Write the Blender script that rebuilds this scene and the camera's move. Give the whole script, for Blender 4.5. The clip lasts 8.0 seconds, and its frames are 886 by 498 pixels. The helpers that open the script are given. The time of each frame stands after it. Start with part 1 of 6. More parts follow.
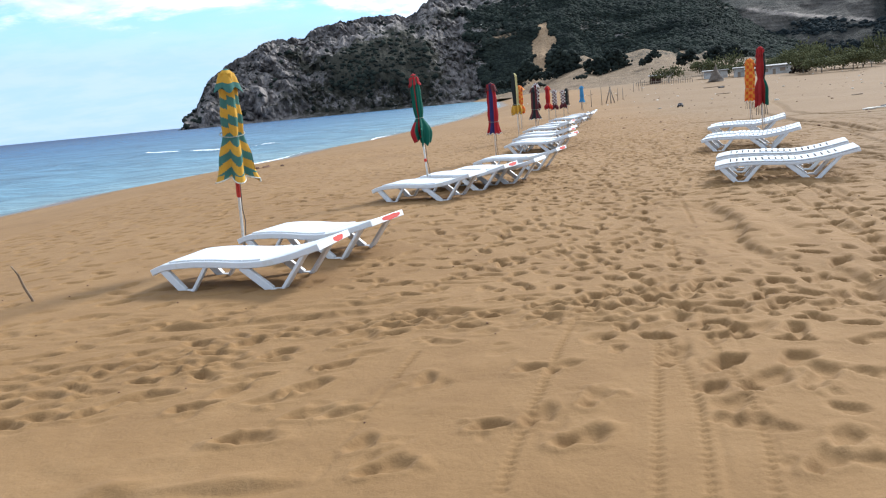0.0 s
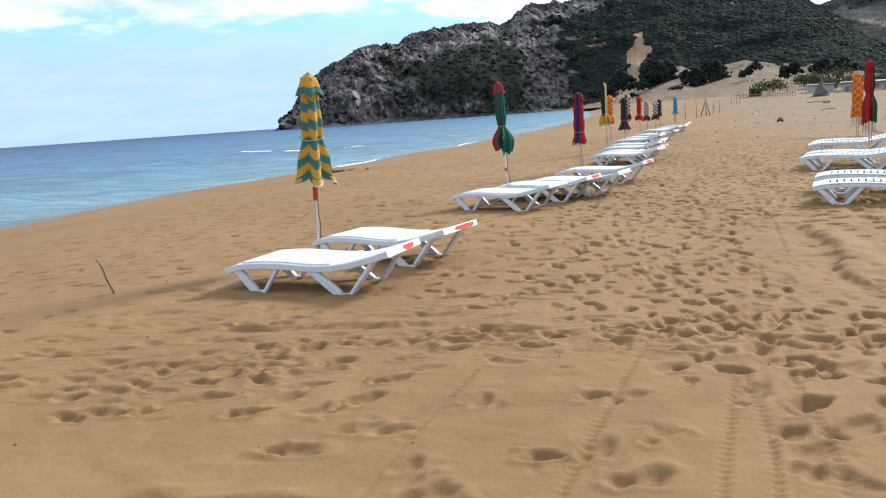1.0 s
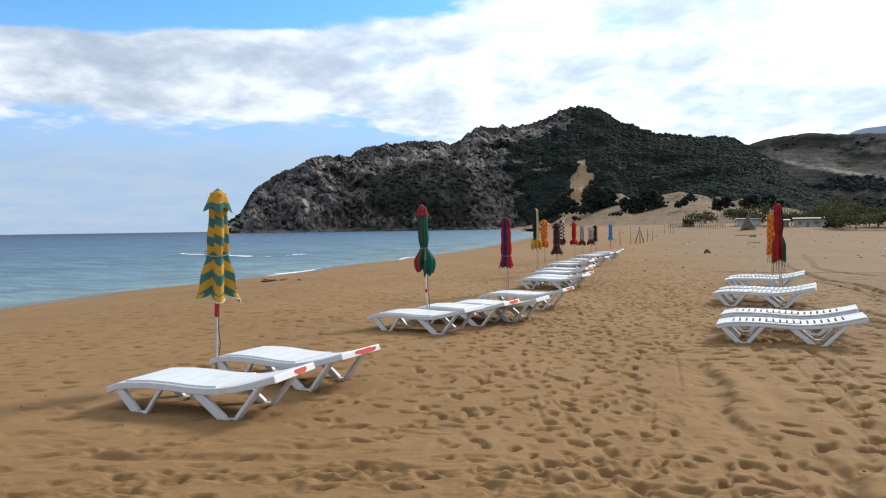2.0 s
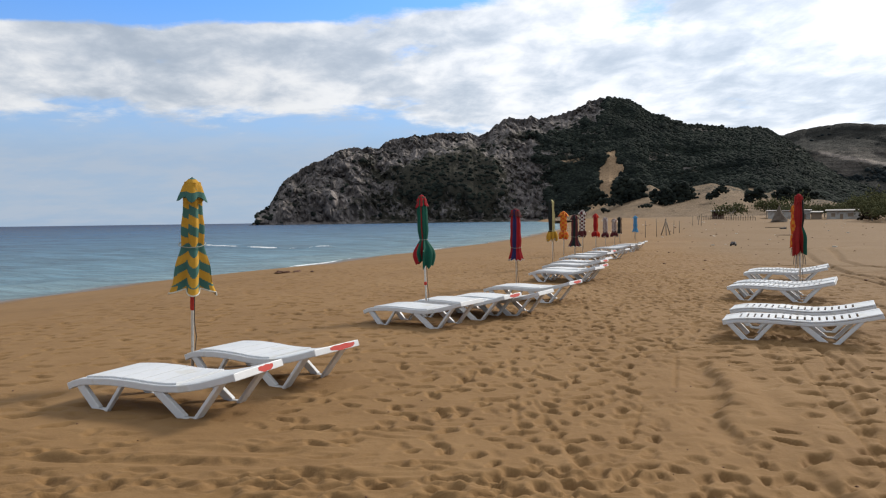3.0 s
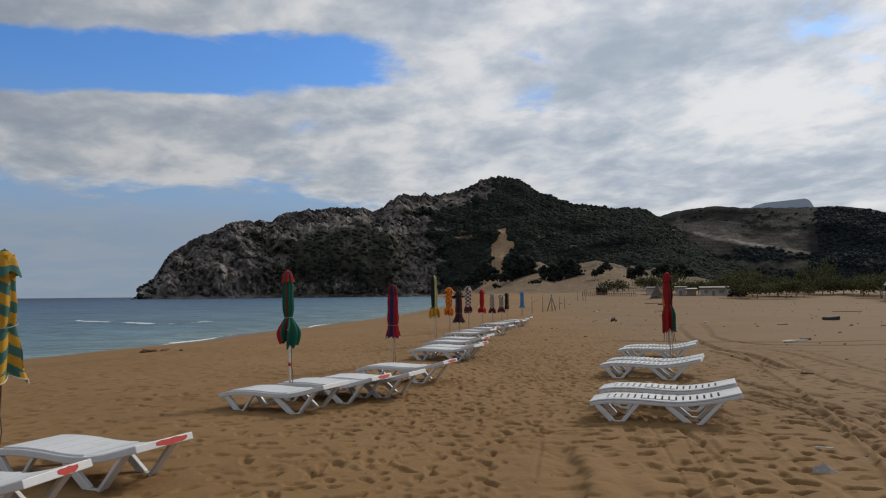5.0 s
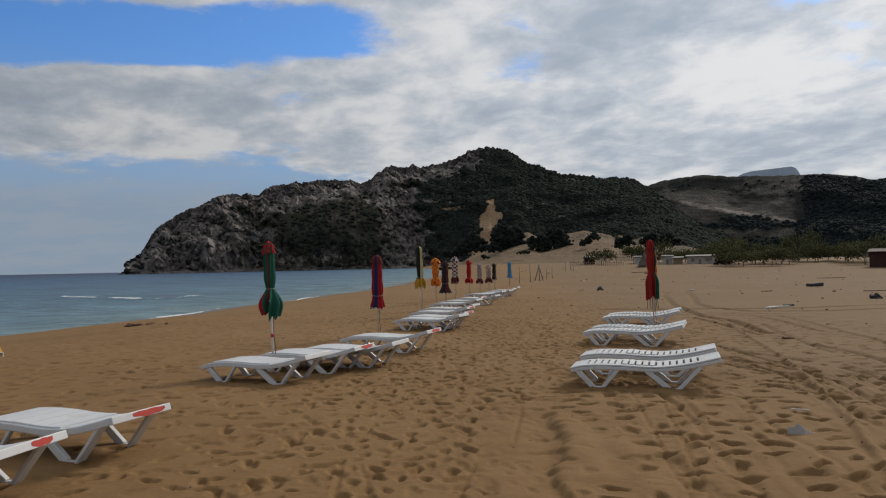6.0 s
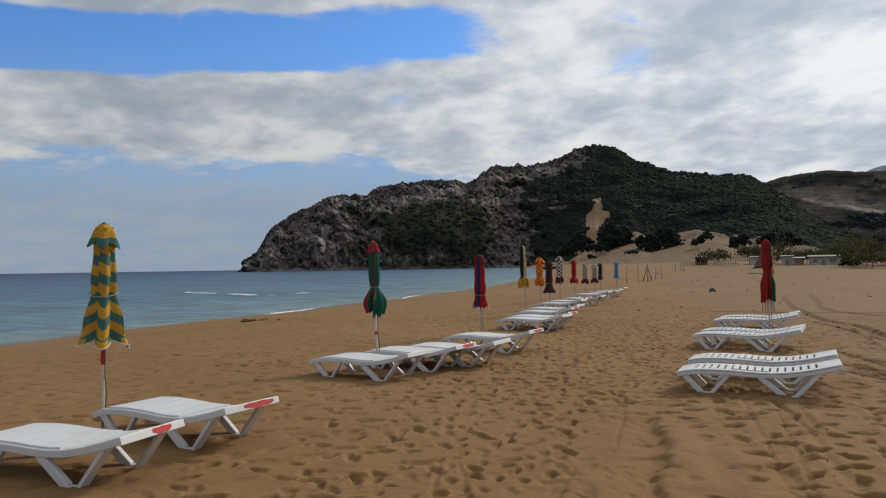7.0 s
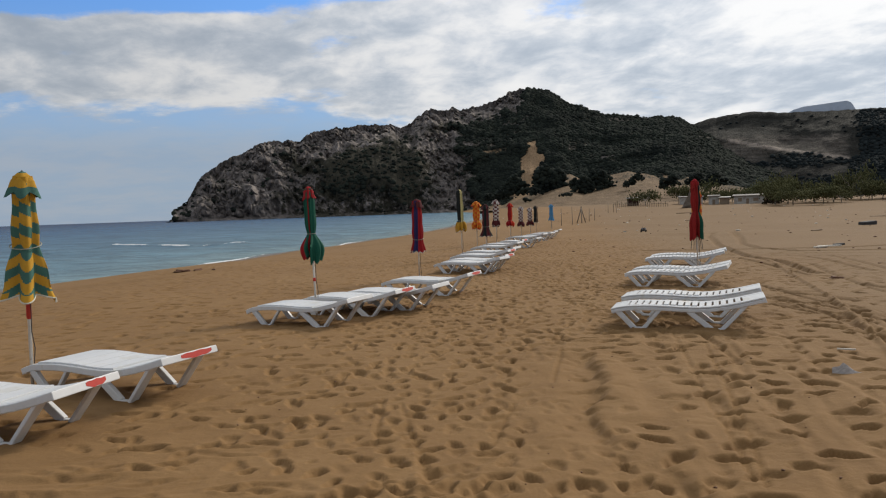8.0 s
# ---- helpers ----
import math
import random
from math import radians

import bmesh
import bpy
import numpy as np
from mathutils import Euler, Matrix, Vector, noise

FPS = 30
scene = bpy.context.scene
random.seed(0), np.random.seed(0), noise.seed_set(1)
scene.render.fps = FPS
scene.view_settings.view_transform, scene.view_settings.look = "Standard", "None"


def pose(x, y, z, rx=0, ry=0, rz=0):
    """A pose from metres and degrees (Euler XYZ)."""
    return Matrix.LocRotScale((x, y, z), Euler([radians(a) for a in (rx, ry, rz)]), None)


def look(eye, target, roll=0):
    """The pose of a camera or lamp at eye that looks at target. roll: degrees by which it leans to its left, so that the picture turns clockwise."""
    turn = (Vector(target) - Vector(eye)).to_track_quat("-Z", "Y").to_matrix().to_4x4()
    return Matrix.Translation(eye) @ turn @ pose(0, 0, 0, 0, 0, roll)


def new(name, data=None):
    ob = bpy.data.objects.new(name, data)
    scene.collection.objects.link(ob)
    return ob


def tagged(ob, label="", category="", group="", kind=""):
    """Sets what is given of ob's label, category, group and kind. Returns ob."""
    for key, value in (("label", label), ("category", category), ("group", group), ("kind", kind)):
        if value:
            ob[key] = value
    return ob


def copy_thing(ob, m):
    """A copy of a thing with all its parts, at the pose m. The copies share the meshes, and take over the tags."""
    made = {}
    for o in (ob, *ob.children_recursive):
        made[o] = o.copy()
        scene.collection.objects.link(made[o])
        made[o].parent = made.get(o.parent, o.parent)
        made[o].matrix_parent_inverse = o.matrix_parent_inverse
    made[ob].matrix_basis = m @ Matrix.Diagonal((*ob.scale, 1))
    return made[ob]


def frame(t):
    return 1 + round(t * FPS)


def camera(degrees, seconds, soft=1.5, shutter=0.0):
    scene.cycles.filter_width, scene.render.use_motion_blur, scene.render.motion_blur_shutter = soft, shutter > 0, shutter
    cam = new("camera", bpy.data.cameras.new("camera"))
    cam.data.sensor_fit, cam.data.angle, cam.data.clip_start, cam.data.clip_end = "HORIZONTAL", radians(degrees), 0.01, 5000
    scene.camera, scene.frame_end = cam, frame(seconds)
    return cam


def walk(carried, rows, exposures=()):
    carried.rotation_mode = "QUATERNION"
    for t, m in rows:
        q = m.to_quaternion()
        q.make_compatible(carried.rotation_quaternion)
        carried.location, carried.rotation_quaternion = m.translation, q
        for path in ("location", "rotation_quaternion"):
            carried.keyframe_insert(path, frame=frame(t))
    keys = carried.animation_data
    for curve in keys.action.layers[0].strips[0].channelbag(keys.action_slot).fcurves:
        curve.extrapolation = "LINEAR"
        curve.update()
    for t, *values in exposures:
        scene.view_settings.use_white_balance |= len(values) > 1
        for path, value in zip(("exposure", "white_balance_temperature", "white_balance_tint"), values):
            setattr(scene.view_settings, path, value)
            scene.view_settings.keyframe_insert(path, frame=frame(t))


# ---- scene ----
# Camera: hand-held, drifting a little forward and to one side along the beach
cam = camera(61.3, 8.0, soft=1.2)
walk(cam, [
    (0.0, look((-1.043, -0.882, 1.552), (-0.703, 4.014, 0.595), -5.52)),
    (0.5, look((-0.926, -0.796, 1.578), (-0.897, 4.118, 0.651), -3.32)),
    (1.0, look((-0.920, -0.726, 1.561), (-1.128, 4.193, 0.692), -4.01)),
    (1.5, look((-0.738, -0.672, 1.595), (-1.062, 4.251, 0.787), -6.46)),
    (1.7, look((-0.596, -0.604, 1.623), (-0.649, 4.376, 1.176), -3.41)),
    (1.9, look((-0.500, -0.666, 1.638), (-0.360, 4.328, 1.441), -0.78)),
    (2.0, look((-0.477, -0.655, 1.674), (-0.283, 4.339, 1.534), -0.83)),
    (2.2, look((-0.412, -0.594, 1.645), (-0.309, 4.404, 1.568), -1.89)),
    (3.3, look((0.179, -0.140, 1.660), (0.161, 4.855, 1.443), -0.55)),
    (3.5, look((0.253, -0.053, 1.694), (0.220, 4.947, 1.654), -1.18)),
    (4.0, look((0.341, 0.120, 1.669), (0.727, 5.105, 1.685), 1.56)),
    (4.2, look((0.354, 0.156, 1.708), (0.815, 5.134, 1.740), 1.79)),
    (5.3, look((0.524, 0.171, 1.667), (1.363, 5.087, 2.014), -1.18)),
    (5.5, look((0.560, 0.177, 1.659), (1.468, 5.087, 1.910), -1.06)),
    (6.0, look((0.580, 0.195, 1.643), (1.365, 5.132, 1.753), -1.19)),
    (6.5, look((0.621, 0.190, 1.639), (0.795, 5.187, 1.689), -0.99)),
    (7.0, look((0.632, 0.186, 1.647), (0.720, 5.184, 1.765), -0.89)),
    (7.5, look((0.629, 0.191, 1.630), (0.953, 5.179, 1.509), -1.81)),
    (8.0, look((0.622, 0.211, 1.626), (1.120, 5.179, 1.369), -2.02)),
], exposures=[(0.0, 0.63, 5500, 7), (1.0, 0.58, 5570, 7), (1.5, 0.46, 5760, 8), (2.0, 0.12, 5950, 8), (2.5, -0.05, 6150, 10), (3.5, -0.23, 6300, 10), (4.2, -0.50, 6350, 10), (5.3, -0.86, 6330, 10), (6.0, -0.84, 6380, 10), (6.5, -0.68, 6400, 10), (7.5, -0.61, 6430, 10), (8.0, -0.48, 6450, 10)])

# ---- light: hazy sun behind broken cloud, ahead and to the right ----
SUN_ELEVATION, SUN_AZIMUTH = radians(32), radians(50)
sun = new("sun", bpy.data.lights.new("sun", "SUN"))
sun.data.energy, sun.data.angle, sun.data.color = 4.1, radians(12), (1.0, 0.92, 0.80)
sun_from = Vector((math.sin(SUN_AZIMUTH) * math.cos(SUN_ELEVATION), math.cos(SUN_AZIMUTH) * math.cos(SUN_ELEVATION), math.sin(SUN_ELEVATION)))
sun.matrix_world = look(sun_from * 50, (0, 0, 0))


def link(tree, a, b):
    tree.links.new(a, b)


def math_node(tree, op, a, b=None, c=None, clamp=False):
    n = tree.nodes.new("ShaderNodeMath")
    n.operation, n.use_clamp = op, clamp
    for slot, v in zip(n.inputs, (a, b, c)):
        if v is None:
            continue
        if isinstance(v, (int, float)):
            slot.default_value = v
        else:
            link(tree, v, slot)
    return n.outputs[0]


def noise_node(tree, vector, scale, detail=4.0, rough=0.55, distortion=0.0):
    n = tree.nodes.new("ShaderNodeTexNoise")
    n.inputs["Scale"].default_value, n.inputs["Detail"].default_value = scale, detail
    n.inputs["Roughness"].default_value, n.inputs["Distortion"].default_value = rough, distortion
    if vector is not None:
        link(tree, vector, n.inputs["Vector"])
    return n.outputs["Fac"]


def ramp_node(tree, fac, stops):
    n = tree.nodes.new("ShaderNodeValToRGB")
    while len(n.color_ramp.elements) < len(stops):
        n.color_ramp.elements.new(0.5)
    for e, (p, c) in zip(n.color_ramp.elements, stops):
        e.position, e.color = p, (*(c if isinstance(c, tuple) else (c, c, c)), 1)
    link(tree, fac, n.inputs[0])
    return n.outputs[0]


def mix_node(tree, fac, a, b, blend="MIX"):
    n = tree.nodes.new("ShaderNodeMix")
    n.data_type, n.blend_type = "RGBA", blend
    for slot, v in ((n.inputs[0], fac), (n.inputs[6], a), (n.inputs[7], b)):
        if isinstance(v, tuple):
            slot.default_value = (*v, 1)
        elif isinstance(v, (int, float)):
            slot.default_value = v
        else:
            link(tree, v, slot)
    return n.outputs[2]


def smooth_node(tree, v, lo, hi):
    n = tree.nodes.new("ShaderNodeMapRange")
    n.interpolation_type = "SMOOTHSTEP"
    link(tree, v, n.inputs[0])
    n.inputs[1].default_value, n.inputs[2].default_value = lo, hi
    return n.outputs[0]


def make_world():
    """Clear sky under a broken deck of cloud, laid out on a flat layer overhead."""
    world = bpy.data.worlds.new("sky")
    scene.world = world
    world.use_nodes = True
    t = world.node_tree
    sky = t.nodes.new("ShaderNodeTexSky")
    sky.sky_type, sky.sun_disc = "NISHITA", False
    sky.sun_elevation, sky.sun_rotation = SUN_ELEVATION, SUN_AZIMUTH
    sky.air_density, sky.dust_density, sky.ozone_density = 1.0, 0.6, 1.5
    tint = mix_node(t, 1.0, sky.outputs[0], (0.090, 0.145, 0.218), "MULTIPLY")
    co = t.nodes.new("ShaderNodeTexCoord").outputs["Generated"]
    sep = t.nodes.new("ShaderNodeSeparateXYZ")
    link(t, co, sep.inputs[0])
    x, y, z = sep.outputs
    up = math_node(t, "MAXIMUM", z, 0.0)
    lift = math_node(t, "ADD", up, 0.20)
    px, py = math_node(t, "DIVIDE", x, lift), math_node(t, "DIVIDE", y, lift)

    def layer(across, along, shear):
        comb = t.nodes.new("ShaderNodeCombineXYZ")
        link(t, math_node(t, "MULTIPLY", px, across), comb.inputs[0])
        link(t, math_node(t, "ADD", math_node(t, "MULTIPLY", py, along), math_node(t, "MULTIPLY", px, shear)), comb.inputs[1])
        return comb.outputs[0]

    sheet, ripple = layer(0.80, 1.0, 0.0), layer(1.15, 1.0, 0.12)
    big = noise_node(t, sheet, 1.0, 3.0, 0.5, 0.3)
    puff = noise_node(t, sheet, 3.6, 12.0, 0.62, 0.15)
    body = math_node(t, "ADD", math_node(t, "MULTIPLY", big, 0.50), math_node(t, "MULTIPLY", puff, 0.62))
    # the long break in the cloud, and the clear strip low over the sea
    far = math_node(t, "SQRT", math_node(t, "ADD", math_node(t, "MULTIPLY", px, px), math_node(t, "MULTIPLY", py, py)))
    middle = math_node(t, "SUBTRACT", 1.915, math_node(t, "MULTIPLY", math_node(t, "MINIMUM", px, 0.0), 0.17))
    ex = math_node(t, "DIVIDE", math_node(t, "ADD", px, 0.62), 0.80)
    ey = math_node(t, "DIVIDE", math_node(t, "SUBTRACT", far, middle), 0.170)
    gap = math_node(t, "ADD", math_node(t, "POWER", math_node(t, "ABSOLUTE", ex), 8.0), math_node(t, "POWER", math_node(t, "ABSOLUTE", ey), 4.0))
    gap = math_node(t, "POWER", 2.718, math_node(t, "MULTIPLY", gap, -1.0))
    low = smooth_node(t, z, 0.190, 0.075)
    seaward = smooth_node(t, x, 0.16, -0.06)
    cover = math_node(t, "SUBTRACT", body, math_node(t, "MULTIPLY", gap, 0.36))
    cover = math_node(t, "SUBTRACT", cover, math_node(t, "MULTIPLY", math_node(t, "MULTIPLY", low, seaward), 0.42))
    mask = smooth_node(t, cover, 0.325, 0.465)
    # lit tops and shaded bases, from wide bands down to small ripples
    wide, mid, small = noise_node(t, ripple, 1.7, 3.0, 0.5, 0.2), noise_node(t, ripple, 5.2, 6.0, 0.6, 0.25), noise_node(t, ripple, 15.0, 6.0, 0.62, 0.2)
    thick = math_node(t, "ADD", math_node(t, "MULTIPLY", wide, 0.62), math_node(t, "ADD", math_node(t, "MULTIPLY", mid, 0.42), math_node(t, "MULTIPLY", small, 0.09)))
    thick = smooth_node(t, thick, 0.44, 0.72)
    cloud = ramp_node(t, thick, [(0.0, (1.06, 1.05, 1.03)), (0.32, (0.84, 0.865, 0.895)), (0.62, (0.685, 0.735, 0.795)), (1.0, (0.53, 0.595, 0.675))])
    glow = t.nodes.new("ShaderNodeVectorMath")
    glow.operation = "DOT_PRODUCT"
    link(t, co, glow.inputs[0])
    glow.inputs[1].default_value = sun_from
    near_sun = smooth_node(t, glow.outputs["Value"], 0.40, 1.0)
    gain = math_node(t, "ADD", math_node(t, "MULTIPLY", near_sun, 0.46), 0.89)
    scaled = t.nodes.new("ShaderNodeVectorMath")
    scaled.operation = "SCALE"
    link(t, cloud, scaled.inputs[0]), link(t, gain, scaled.inputs["Scale"])
    # a dull bank of far cloud lies under the clear strip
    haze = mix_node(t, math_node(t, "MULTIPLY", smooth_node(t, z, 0.30, 0.08), 0.75), tint, (0.425, 0.525, 0.655))
    bank = math_node(t, "ADD", z, math_node(t, "MULTIPLY", math_node(t, "SUBTRACT", puff, 0.5), 0.03))
    haze = mix_node(t, math_node(t, "MULTIPLY", smooth_node(t, bank, 0.125, 0.075), 0.75), haze, (0.420, 0.520, 0.655))
    veil = math_node(t, "MULTIPLY", smooth_node(t, puff, 0.36, 0.64), 0.45)
    haze = mix_node(t, math_node(t, "MULTIPLY", veil, low), haze, (0.555, 0.595, 0.650))
    full = mix_node(t, math_node(t, "MULTIPLY", mask, 0.97), haze, scaled.outputs[0])
    bg = t.nodes["Background"]
    link(t, full, bg.inputs[0])
    bg.inputs[1].default_value = 1.0


make_world()


# ---- materials ----
def material(name, color, rough=0.6, metal=0.0, vary=0.12, scale=6.0, bump=0.0, bump_scale=60.0, second=None, amount=0.5, spec=0.5):
    """A plain surface with stains at two scales and fine relief. second: another colour, in patches."""
    m = bpy.data.materials.new(name)
    m.use_nodes = True
    t = m.node_tree
    b = t.nodes["Principled BSDF"]
    co = t.nodes.new("ShaderNodeTexCoord").outputs["Object"]
    n1, n2 = noise_node(t, co, scale, 5.0), noise_node(t, co, scale * 9.0, 3.0)
    base = color
    if second:
        base = mix_node(t, smooth_node(t, n1, 0.62 - 0.3 * amount, 0.72 - 0.3 * amount), color, second)
    var = math_node(t, "ADD", math_node(t, "MULTIPLY", n1, 0.65), math_node(t, "MULTIPLY", n2, 0.35))
    shade = ramp_node(t, var, [(0.3, 1.0 - vary), (0.7, 1.0 + 0.0)])
    link(t, mix_node(t, 1.0, base, shade, "MULTIPLY"), b.inputs["Base Color"])
    b.inputs["Roughness"].default_value, b.inputs["Metallic"].default_value = rough, metal
    b.inputs["Specular IOR Level"].default_value = spec
    if bump:
        bn = t.nodes.new("ShaderNodeBump")
        bn.inputs["Strength"].default_value, bn.inputs["Distance"].default_value = bump, 0.01
        link(t, noise_node(t, co, bump_scale, 4.0), bn.inputs["Height"])
        link(t, bn.outputs[0], b.inputs["Normal"])
    return m


def sand_material():
    m = bpy.data.materials.new("sand")
    m.use_nodes = True
    t = m.node_tree
    b = t.nodes["Principled BSDF"]
    geo = t.nodes.new("ShaderNodeNewGeometry")
    pos = geo.outputs["Position"]
    sep = t.nodes.new("ShaderNodeSeparateXYZ")
    link(t, pos, sep.inputs[0])
    big, mid, fine = noise_node(t, pos, 0.35, 5.0), noise_node(t, pos, 3.0, 6.0), noise_node(t, pos, 160.0, 3.0, 0.7)
    wide = noise_node(t, pos, 0.09, 5.0, 0.6)
    tone = math_node(t, "ADD", math_node(t, "MULTIPLY", math_node(t, "ADD", math_node(t, "MULTIPLY", big, 0.5), math_node(t, "MULTIPLY", wide, 0.5)), 0.6), math_node(t, "MULTIPLY", mid, 0.4))
    col = ramp_node(t, tone, [(0.32, (0.176, 0.099, 0.041)), (0.5, (0.218, 0.126, 0.053)), (0.68, (0.254, 0.154, 0.070))])
    # greyer earth mixed into the sand inland
    inland = math_node(t, "SUBTRACT", sep.outputs[0], math_node(t, "MULTIPLY", sep.outputs[1], 0.25))
    inland = math_node(t, "ADD", inland, math_node(t, "MULTIPLY", math_node(t, "SUBTRACT", wide, 0.5), 14.0))
    inland = math_node(t, "MULTIPLY", smooth_node(t, inland, 0.8, 8.0), smooth_node(t, sep.outputs[1], 2.5, 10.0))
    col = mix_node(t, math_node(t, "MULTIPLY", inland, 0.60), col, (0.172, 0.116, 0.066))
    grain = ramp_node(t, fine, [(0.3, 0.82), (0.5, 1.0), (0.72, 1.0)])
    col = mix_node(t, 1.0, col, grain, "MULTIPLY")
    # sand soaked by the swash
    edge = math_node(t, "ADD", sep.outputs[2], math_node(t, "MULTIPLY", math_node(t, "SUBTRACT", big, 0.5), 0.3))
    wet = smooth_node(t, edge, -0.72, -0.92)
    col = mix_node(t, math_node(t, "MULTIPLY", wet, 0.75), col, (0.11, 0.076, 0.044))
    link(t, col, b.inputs["Base Color"])
    rough = math_node(t, "SUBTRACT", 0.95, math_node(t, "MULTIPLY", wet, 0.55))
    link(t, rough, b.inputs["Roughness"])
    b.inputs["Specular IOR Level"].default_value = 0.15
    bn = t.nodes.new("ShaderNodeBump")
    bn.inputs["Strength"].default_value, bn.inputs["Distance"].default_value = 0.36, 0.03
    relief = math_node(t, "ADD", math_node(t, "MULTIPLY", noise_node(t, pos, 11.0, 7.0, 0.68), 1.3), math_node(t, "MULTIPLY", fine, 0.03))
    link(t, relief, bn.inputs["Height"])
    link(t, bn.outputs[0], b.inputs["Normal"])
    return m


def sea_material():
    m = bpy.data.materials.new("sea_water")
    m.use_nodes = True
    t = m.node_tree
    b = t.nodes["Principled BSDF"]
    pos = t.nodes.new("ShaderNodeNewGeometry").outputs["Position"]
    at = t.nodes.new("ShaderNodeAttribute")
    at.attribute_name = "offshore"
    fo = t.nodes.new("ShaderNodeAttribute")
    fo.attribute_name = "foam"
    col = ramp_node(t, at.outputs["Fac"], [(0.0, (0.19, 0.21, 0.19)), (0.10, (0.195, 0.295, 0.31)), (0.40, (0.122, 0.240, 0.308)), (0.72, (0.036, 0.114, 0.222)), (0.95, (0.004, 0.026, 0.090))])
    # dark streaks at two scales put the shade of wave sides into the colour
    band = t.nodes.new("ShaderNodeMapping")
    band.inputs["Scale"].default_value, band.inputs["Rotation"].default_value = (0.18, 1.0, 1.0), (0, 0, radians(-28))
    link(t, pos, band.inputs[0])
    patch = noise_node(t, band.outputs[0], 0.22, 6.0, 0.65)
    col = mix_node(t, 1.0, col, ramp_node(t, patch, [(0.36, 0.62), (0.60, 1.0)]), "MULTIPLY")
    chop_shade = noise_node(t, band.outputs[0], 1.1, 5.0, 0.65)
    col = mix_node(t, 1.0, col, ramp_node(t, chop_shade, [(0.38, 0.66), (0.58, 1.0)]), "MULTIPLY")
    froth = noise_node(t, pos, 1.6, 8.0, 0.7)
    white = smooth_node(t, math_node(t, "ADD", fo.outputs["Fac"], math_node(t, "MULTIPLY", math_node(t, "SUBTRACT", froth, 0.5), 0.8)), 0.46, 0.66)
    link(t, mix_node(t, white, col, (0.80, 0.82, 0.82)), b.inputs["Base Color"])
    link(t, math_node(t, "ADD", math_node(t, "MULTIPLY", white, 0.5), 0.24), b.inputs["Roughness"])
    b.inputs["Specular IOR Level"].default_value = 0.0
    stretch = t.nodes.new("ShaderNodeMapping")
    stretch.inputs["Scale"].default_value, stretch.inputs["Rotation"].default_value = (0.55, 1.5, 1.0), (0, 0, radians(-35))
    link(t, pos, stretch.inputs[0])
    h = math_node(t, "ADD", noise_node(t, stretch.outputs[0], 0.45, 5.0, 0.6), math_node(t, "MULTIPLY", noise_node(t, stretch.outputs[0], 2.6, 4.0), 0.35))
    bn = t.nodes.new("ShaderNodeBump")
    bn.inputs["Strength"].default_value, bn.inputs["Distance"].default_value = 1.0, 0.8
    link(t, h, bn.inputs["Height"])
    link(t, bn.outputs[0], b.inputs["Normal"])
    # ruffled water throws back about a quarter of the sky at any angle
    gloss, both = t.nodes.new("ShaderNodeBsdfGlossy"), t.nodes.new("ShaderNodeMixShader")
    gloss.inputs["Roughness"].default_value = 0.22
    link(t, bn.outputs[0], gloss.inputs["Normal"])
    link(t, math_node(t, "MULTIPLY", math_node(t, "SUBTRACT", 1.0, white), 0.24), both.inputs[0])
    link(t, b.outputs[0], both.inputs[1]), link(t, gloss.outputs[0], both.inputs[2])
    link(t, both.outputs[0], t.nodes["Material Output"].inputs[0])
    return m


